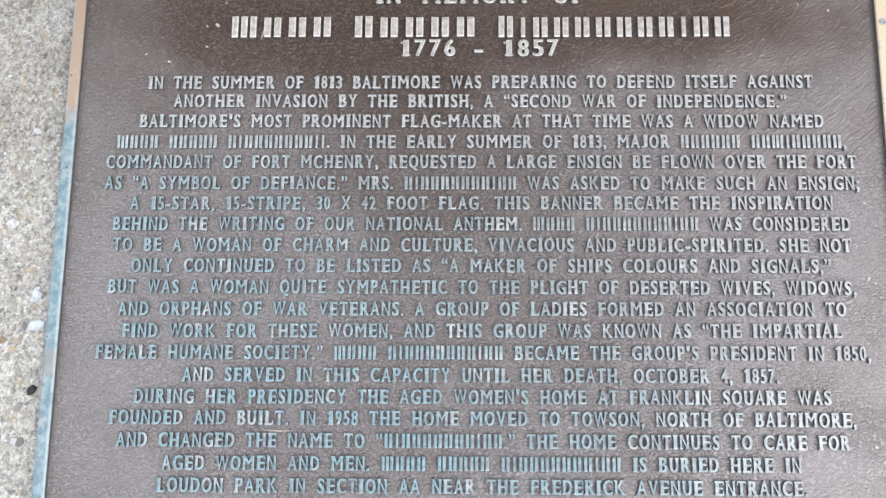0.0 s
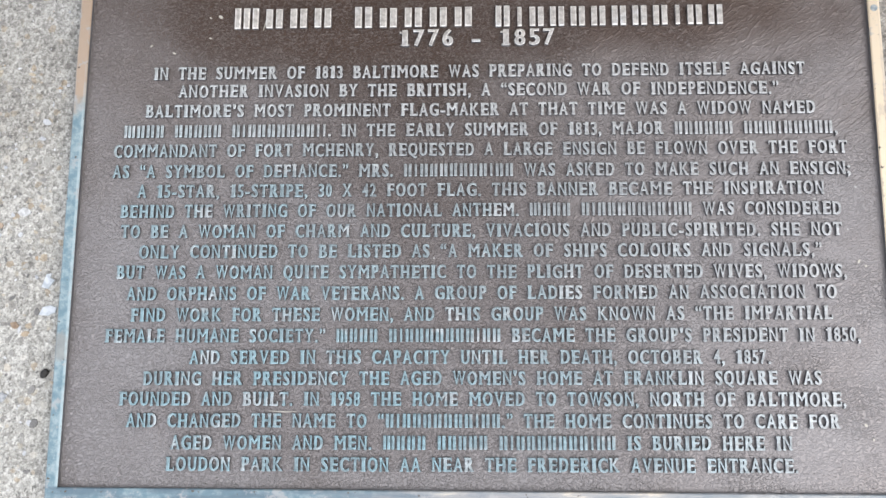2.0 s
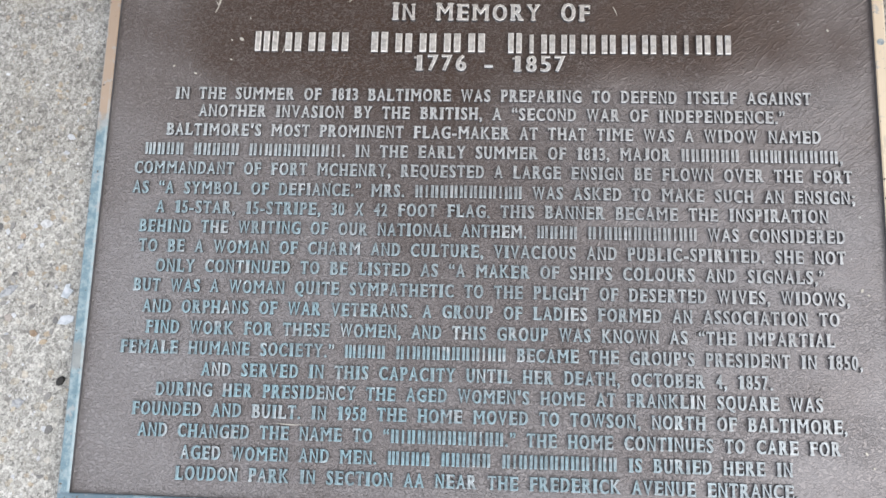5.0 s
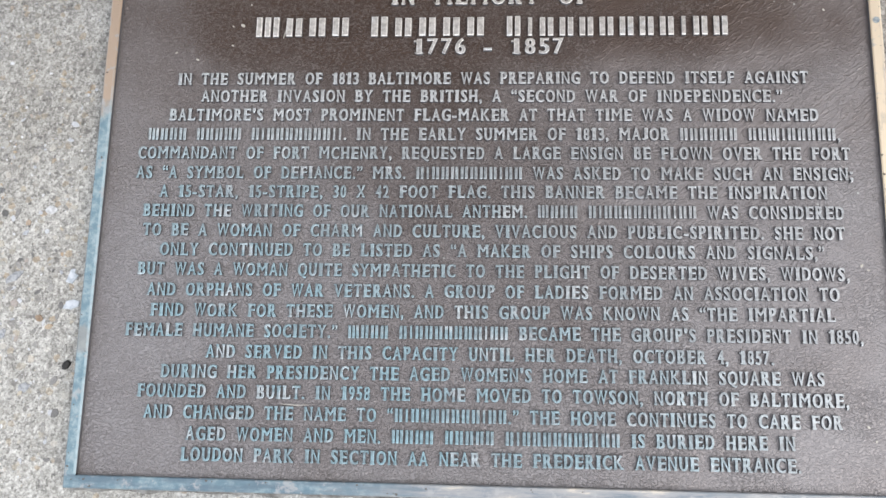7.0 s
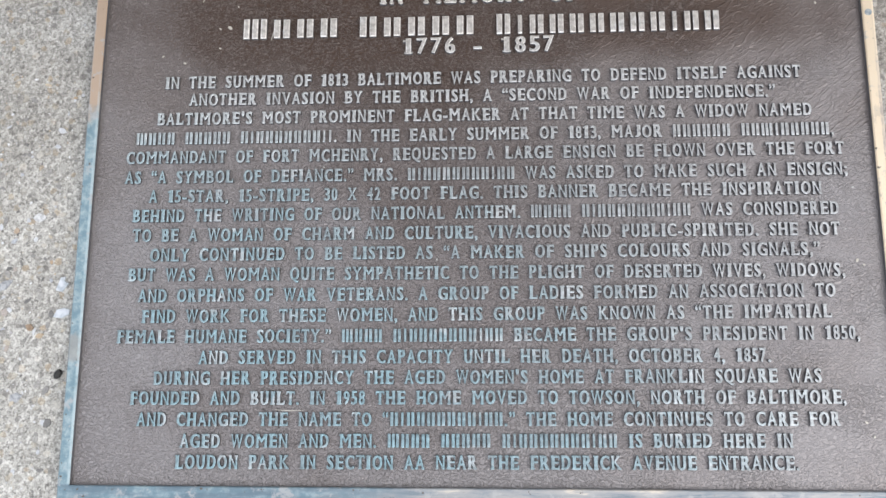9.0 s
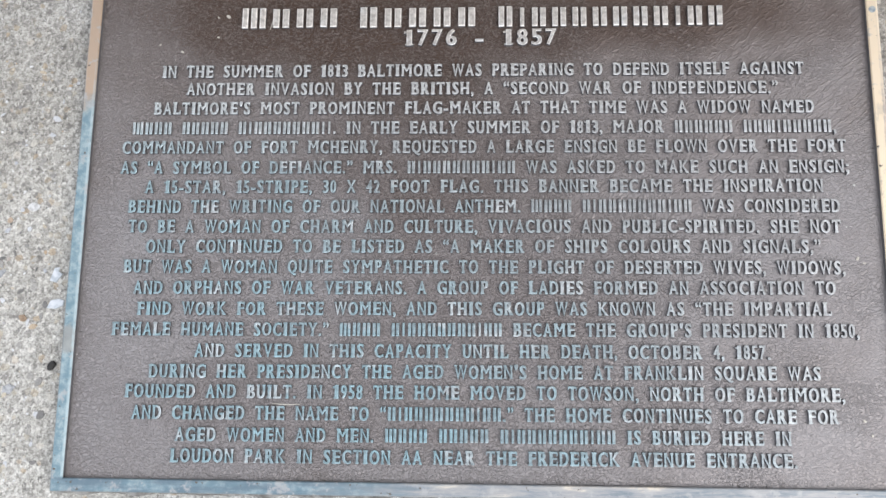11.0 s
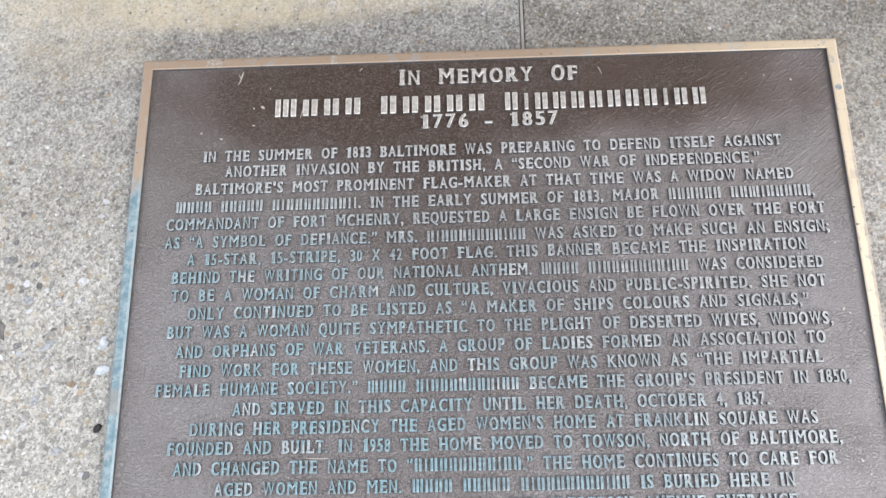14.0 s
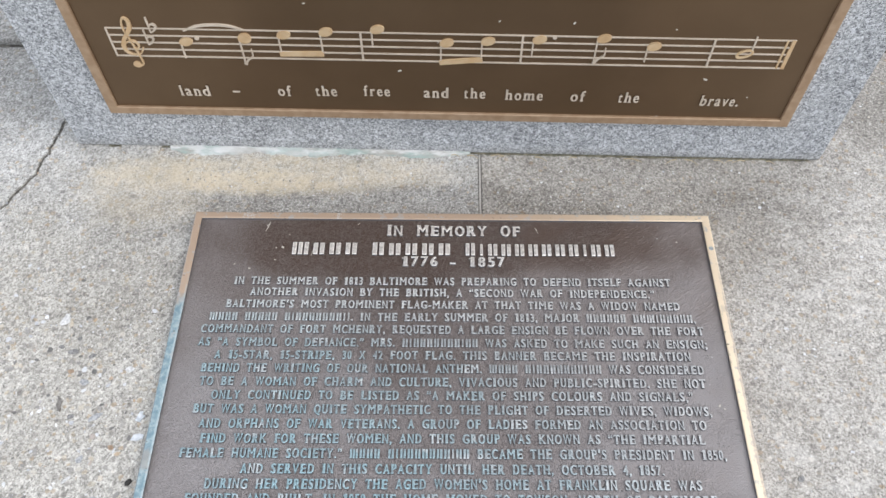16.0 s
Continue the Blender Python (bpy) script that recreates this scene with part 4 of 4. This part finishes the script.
# the words below the stave
for word, a, b, v in (("land", -0.4782, -0.4242, 0.1460), ("-", -0.3840, -0.3700, 0.1500), ("of", -0.3035, -0.2790, 0.1500), ("the", -0.2368, -0.1986, 0.1518), ("free", -0.1514, -0.1053, 0.1542),
                      ("and", -0.0465, -0.0025, 0.1530), ("the", 0.0244, 0.0623, 0.1534), ("home", 0.0964, 0.1629, 0.1514), ("of", 0.2109, 0.2366, 0.1512), ("the", 0.2945, 0.3310, 0.1508), ("brave.", 0.4381, 0.5059, 0.1470)):
    ADV = {'l': 278, 'a': 500, 'n': 556, 'd': 556, 'o': 500, 'f': 333, 't': 333, 'h': 556, 'e': 444, 'r': 444, 'm': 833, 'b': 556, 'v': 500}
    ADVANCE.update(ADV)
    raised_line("lyric_word", word, U(a), U(b), V(v), V(v), 0.0245, FZ, RZ - FZ, score, "pale raised lettering", [SCORE_LINE, SCORE_FIELD, SCORE_LINE], 2.0e-5, 0.0022, 0.01, 0.0)

for u, v, size, turn in ((-0.085, 0.226, 0.0034, 20), (0.428, 0.220, 0.0042, -25), (0.194, 0.335, 0.0030, 60), (-0.227, 0.364, 0.0026, 0), (0.077, 0.336, 0.0022, 40), (0.366, 0.128, 0.0026, 10), (0.355, 0.326, 0.0018, 0), (-0.02, 0.29, 0.0018, 70), (0.51, 0.18, 0.0016, 0)):
    bm = bmesh.new()
    disc(bm, u, v, size, size * 0.45, turn, FZ, FZ + 0.0011, 8)
    part("dried_speck", bm, SCRATCH, score, "pale dried speck on the bronze")

# ---- memorial plaque lying on the paving ----
plaque = thing("memorial_plaque", "cast bronze memorial plaque with raised lettering, lying on concrete", "plaque")
PX0, PX1, PY0, PY1, PZ, FIELD_Z = -0.460, 0.4625, -0.6145, 0.006, 0.020, 0.0140
bm = bmesh.new()
box(bm, PX0 + 0.003, PX1 - 0.003, PY0 + 0.003, PY1 - 0.003, 0.0, FIELD_Z)
part("back_plate", bm, FIELD, plaque, "brown leather-grained bronze field")
bm = bmesh.new()
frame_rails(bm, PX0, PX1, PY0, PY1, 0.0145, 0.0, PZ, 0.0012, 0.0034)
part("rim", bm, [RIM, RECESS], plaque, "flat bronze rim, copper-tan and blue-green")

# dirty bedding round the plaque; its dark colour also stands for the rim's shadow
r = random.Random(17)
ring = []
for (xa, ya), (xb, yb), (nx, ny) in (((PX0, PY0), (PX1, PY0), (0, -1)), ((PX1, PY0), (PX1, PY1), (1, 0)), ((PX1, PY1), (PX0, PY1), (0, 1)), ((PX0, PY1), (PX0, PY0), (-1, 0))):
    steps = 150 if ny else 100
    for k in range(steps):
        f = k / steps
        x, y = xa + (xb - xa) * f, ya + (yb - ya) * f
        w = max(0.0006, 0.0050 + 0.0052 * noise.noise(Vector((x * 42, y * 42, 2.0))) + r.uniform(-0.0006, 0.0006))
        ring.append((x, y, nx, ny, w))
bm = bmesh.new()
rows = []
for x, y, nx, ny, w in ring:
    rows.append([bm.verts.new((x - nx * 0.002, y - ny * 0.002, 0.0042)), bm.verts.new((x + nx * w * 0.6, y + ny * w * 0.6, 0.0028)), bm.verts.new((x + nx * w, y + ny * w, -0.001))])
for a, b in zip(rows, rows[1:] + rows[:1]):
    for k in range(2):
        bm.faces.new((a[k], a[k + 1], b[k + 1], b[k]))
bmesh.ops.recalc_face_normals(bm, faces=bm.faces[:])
part("bedding_edge", bm, SHADED_BEDDING, plaque, "ragged grey bedding mortar and dirt round the edge, darkened for rim shade")

r = random.Random(29)
bm = bmesh.new()
rows = []
for k in range(161):
    y = -0.615 + 0.53 * k / 160
    w = max(0.0015, (0.0040 - 0.002 * k / 160) * (1 + 0.55 * noise.noise(Vector((3.0, y * 38, 0)))) + r.uniform(-0.0006, 0.0006))
    h = 0.0135 - 0.006 * k / 160 + 0.002 * noise.noise(Vector((7.0, y * 60, 0)))
    rows.append([bm.verts.new((PX1 - 0.001, y, h)), bm.verts.new((PX1 + w * 0.55, y, h - 0.002)), bm.verts.new((PX1 + w, y, h * 0.4)), bm.verts.new((PX1 + w + 0.002, y, -0.001))])
for a, b in zip(rows, rows[1:]):
    for k in range(3):
        bm.faces.new((a[k], a[k + 1], b[k + 1], b[k]))
bmesh.ops.recalc_face_normals(bm, faces=bm.faces[:])
part("mortar_strip", bm, PALE_MORTAR, plaque, "crumbling pinkish mortar strip along the rim")

LINES = (
    ("IN THE SUMMER OF 1813 BALTIMORE WAS PREPARING TO DEFEND ITSELF AGAINST", -0.368, 0.374, -0.144, -0.142),
    ("ANOTHER INVASION BY THE BRITISH, A “SECOND WAR OF INDEPENDENCE.”", -0.338, 0.344, -0.1655, -0.1650),
    ("BALTIMORE'S MOST PROMINENT FLAG-MAKER AT THAT TIME WAS A WIDOW NAMED", -0.375, 0.383, -0.189, -0.188),
    ("%### ##### #|#######||. IN THE EARLY SUMMER OF 1813, MAJOR ###### ##%|#####,", -0.399, 0.406, -0.213, -0.211),
    ("COMMANDANT OF FORT MCHENRY, REQUESTED A LARGE ENSIGN BE FLOWN OVER THE FORT", -0.409, 0.415, -0.236, -0.234),
    ("AS “A SYMBOL OF DEFIANCE.” MRS. #|#######|## WAS ASKED TO MAKE SUCH AN ENSIGN;", -0.409, 0.417, -0.260, -0.258),
    ("A 15-STAR, 15-STRIPE, 30 X 42 FOOT FLAG. THIS BANNER BECAME THE INSPIRATION", -0.379, 0.387, -0.283, -0.280),
    ("BEHIND THE WRITING OF OUR NATIONAL ANTHEM. %### #|#######|## WAS CONSIDERED", -0.397, 0.404, -0.306, -0.303),
    ("TO BE A WOMAN OF CHARM AND CULTURE, VIVACIOUS AND PUBLIC-SPIRITED. SHE NOT", -0.395, 0.403, -0.329, -0.3265),
    ("ONLY CONTINUED TO BE LISTED AS “A MAKER OF SHIPS COLOURS AND SIGNALS,”", -0.373, 0.380, -0.352, -0.349),
    ("BUT WAS A WOMAN QUITE SYMPATHETIC TO THE PLIGHT OF DESERTED WIVES, WIDOWS,", -0.397, 0.405, -0.375, -0.3725),
    ("AND ORPHANS OF WAR VETERANS. A GROUP OF LADIES FORMED AN ASSOCIATION TO", -0.384, 0.393, -0.399, -0.395),
    ("FIND WORK FOR THESE WOMEN, AND THIS GROUP WAS KNOWN AS “THE IMPARTIAL", -0.378, 0.387, -0.4225, -0.418),
    ("FEMALE HUMANE SOCIETY.” %### #|#######|## BECAME THE GROUP'S PRESIDENT IN 1850,", -0.405, 0.415, -0.4455, -0.4415),
    ("AND SERVED IN THIS CAPACITY UNTIL HER DEATH, OCTOBER 4, 1857.", -0.310, 0.319, -0.4685, -0.4655),
    ("DURING HER PRESIDENCY THE AGED WOMEN'S HOME AT FRANKLIN SQUARE WAS", -0.360, 0.371, -0.4915, -0.4875),
    ("FOUNDED AND BUILT. IN 1958 THE HOME MOVED TO TOWSON, NORTH OF BALTIMORE,", -0.385, 0.395, -0.5135, -0.510),
    ("AND CHANGED THE NAME TO “#|#######|##.” THE HOME CONTINUES TO CARE FOR", -0.376, 0.387, -0.5365, -0.533),
    ("AGED WOMEN AND MEN. %### ##### #|#######|## IS BURIED HERE IN", -0.326, 0.336, -0.5595, -0.556),
    ("LOUDON PARK IN SECTION AA NEAR THE FREDERICK AVENUE ENTRANCE.", -0.330, 0.341, -0.582, -0.579),
)
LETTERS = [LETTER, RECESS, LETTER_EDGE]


def raised_letters(name, text, x0, x1, y0, y1, cap, height, label, unit, track, gap, tall):
    """A line whose characters are large enough to be parts of their own."""
    spots, whole = lay_out(text, unit, track, gap)
    k = (x1 - x0) / whole
    starts = [i == 0 or text[i - 1] == ' ' for i, c in enumerate(text) if c != ' ']
    for (ch, a, b), first in zip(spots, starts):
        xa, xb = x0 + a * k, x0 + b * k
        y = y0 + (y1 - y0) * (xa - x0) / (x1 - x0)
        raised_line(name, ch, xa, xb, y, y, cap * (tall if first else 1.0), FIELD_Z, height, plaque, label, LETTERS)


raised_letters("letter", "IN MEMORY OF", -0.113, 0.123, -0.042, -0.042, 0.0205, 0.0042, "tan raised bronze capital", 2.0e-5, 0.0026, 0.021, 1.08)
for text, a, b in (("%###", -0.278, -0.162), ("#####", -0.138, 0.001), ("#|#######|##", 0.025, 0.287)):
    raised_letters("bar", text, a, b, -0.083, -0.082, 0.0235, 0.0044, "tan raised bronze bar", 2.2e-5, 0.0035, 0.02, 1.08)
for text, a, b in (("1776", -0.085, -0.022), ("-", -0.003, 0.011), ("1857", 0.031, 0.094)):
    raised_letters("figure", text, a, b, -0.1055, -0.1050, 0.019, 0.0042, "tan raised bronze figure", 2.2e-5, 0.0030, 0.02, 1.0)
for text, x0, x1, y0, y1 in LINES:
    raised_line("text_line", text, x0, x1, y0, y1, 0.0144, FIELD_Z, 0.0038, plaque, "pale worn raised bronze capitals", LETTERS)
bpy.data.objects.remove(TYPE_OBJECT)

bm = bmesh.new()
disc(bm, 0.4545, -0.066, 0.0039, 0.0039, 0, PZ - 0.002, PZ + 0.0006, 18)
part("fixing_plug", bm, BOLT, plaque, "grey round fixing plug in the rim")
for pts, w in (([(-0.3225, -0.013), (-0.3245, -0.020), (-0.3260, -0.026), (-0.3290, -0.033)], 0.0022), ([(-0.3290, -0.018), (-0.3262, -0.023), (-0.3255, -0.027)], 0.0014), ([(-0.2435, -0.084), (-0.2400, -0.071), (-0.2370, -0.059)], 0.0018),
               ([(0.150, -0.022), (0.153, -0.028), (0.155, -0.033)], 0.0012), ([(-0.166, -0.018), (-0.162, -0.014)], 0.0014), ([(-0.2215, -0.5185), (-0.205, -0.5195), (-0.190, -0.519)], 0.0014)):
    bm = bmesh.new()
    ribbon(bm, smooth_line(pts, 4), [w * 0.4, w, w * 0.7, w * 0.3], FIELD_Z - 0.0004, FIELD_Z + 0.0007)
    part("scratch", bm, SCRATCH, plaque, "pale bare scratch in the bronze")
for x, y, s in ((-0.294, -0.067, 0.0030), (-0.306, -0.068, 0.0015), (-0.305, -0.093, 0.0016), (-0.285, -0.040, 0.0014), (-0.347, -0.111, 0.0020), (-0.374, -0.102, 0.0017), (0.398, -0.05, 0.0018), (0.42, -0.355, 0.0024), (0.427, -0.36, 0.0016), (0.415, -0.53, 0.0020), (0.422, -0.545, 0.0015)):
    bm = bmesh.new()
    disc(bm, x, y, s, s * 0.6, rnd.uniform(0, 180), FIELD_Z - 0.0003, FIELD_Z + 0.0008, 8)
    part("lime_speck", bm, SCRATCH, plaque, "pale dried speck on the bronze")


# ---- litter on the paving ----
def chip(name, x, y, outline, height, material, label, category, turn=0):
    bm = bmesh.new()
    prism(bm, outline, 0.0, height, height * 0.4)
    ob = mesh_object(name, bm, material)
    ob.matrix_world = pose(x, y, 0.0, 0, 0, turn)
    return tagged(ob, label, category)


chip("paint_flake", -0.4825, -0.377, [(-0.007, -0.006), (0.001, -0.008), (0.008, 0.002), (0.003, 0.005), (0.004, 0.010), (-0.002, 0.009), (-0.004, 0.002)], 0.002, WHITE, "small jagged white paint flake beside the plaque", "paint flake")
chip("paint_flake", -0.4800, -0.4095, [(-0.010, -0.005), (0.0, -0.006), (0.009, -0.002), (0.010, 0.004), (0.003, 0.006), (-0.006, 0.004)], 0.002, WHITE, "flat bluish-white paint flake beside the plaque", "paint flake")
bm = bmesh.new()
bmesh.ops.create_icosphere(bm, subdivisions=3, radius=1.0)
for v in bm.verts:
    k = 1 + 0.25 * noise.noise(v.co * 1.7)
    v.co = Vector((v.co.x * 0.0062 * k, v.co.y * 0.0040 * k, v.co.z * 0.0026 * k + 0.0022))
seed = tagged(mesh_object("seed", bm, BLACK), "black seed lying on the concrete by the rim", "seed")
seed.matrix_world = pose(-0.4775, -0.4795, 0.0, 0, 0, 52)
chip("dry_leaf", -0.6155, -0.356, [(-0.006, 0.014), (-0.002, 0.006), (-0.004, -0.002), (0.001, -0.012), (0.006, -0.014), (0.004, -0.004), (0.005, 0.004), (-0.001, 0.010)], 0.0022, LEAF, "shrivelled dark brown leaf scrap on the concrete", "leaf")


def straw(points, label):
    bm = bmesh.new()
    pts = smooth_line([Vector(p) for p in points], 4)
    rows = []
    for i, p in enumerate(pts):
        w = 0.0013 * (1 - 0.5 * i / len(pts))
        rows.append([bm.verts.new(p + Vector(o) * w) for o in ((0, -1, 0), (0, 0.5, 0.87), (0, 0.5, -0.4))])
    for a, b in zip(rows, rows[1:]):
        for k in range(3):
            bm.faces.new((a[k], a[(k + 1) % 3], b[(k + 1) % 3], b[k]))
    bmesh.ops.recalc_face_normals(bm, faces=bm.faces[:])
    return tagged(mesh_object("straw", bm, STRAW), label, "straw", group="dry straws at the monument")


# mossy dirt seam; its dark colour also carries the shadow line under the granite
r = random.Random(8)
bm = bmesh.new()
rows = []
for i in range(140):
    u = -0.66 + 1.345 * i / 139
    hidden = -0.52 < u < 0.035
    d = 0.0012 if hidden else r.uniform(0.0, 0.0032)
    rows.append([bm.verts.new((u, 0.004, 0.0029)), bm.verts.new((u, -d * 0.5, 0.0018 if not hidden else 0.001)), bm.verts.new((u, -d, -0.001))])
for a, b in zip(rows, rows[1:]):
    for k in range(2):
        bm.faces.new((a[k], b[k], b[k + 1], a[k + 1]))
bmesh.ops.recalc_face_normals(bm, faces=bm.faces[:])
dirt = tagged(mesh_object("shaded_dirt_seam", bm, SHADED_MOSS), "mossy dirt and painted shadow line along the foot of the granite", "dirt", kind="structure")
dirt.matrix_world = MON
r = random.Random(21)
for u in (-0.0, 0.03, 0.075, 0.10, 0.16, 0.24, 0.33, 0.43, 0.445, 0.50, 0.535, 0.56, 0.60):
    y = 0.158 - 0.0158 * u
    le = r.uniform(0.012, 0.035)
    a = r.uniform(-0.5, 0.5) + (math.pi if r.random() < 0.5 else 0)
    dx, dy = le * math.cos(a), -abs(le * math.sin(a)) - 0.003
    straw([(u, y - 0.004, 0.003), (u + dx * 0.5, y + dy * 0.5, 0.004), (u + dx, y + dy, 0.0015)], "thin dry straw against the foot of the granite")
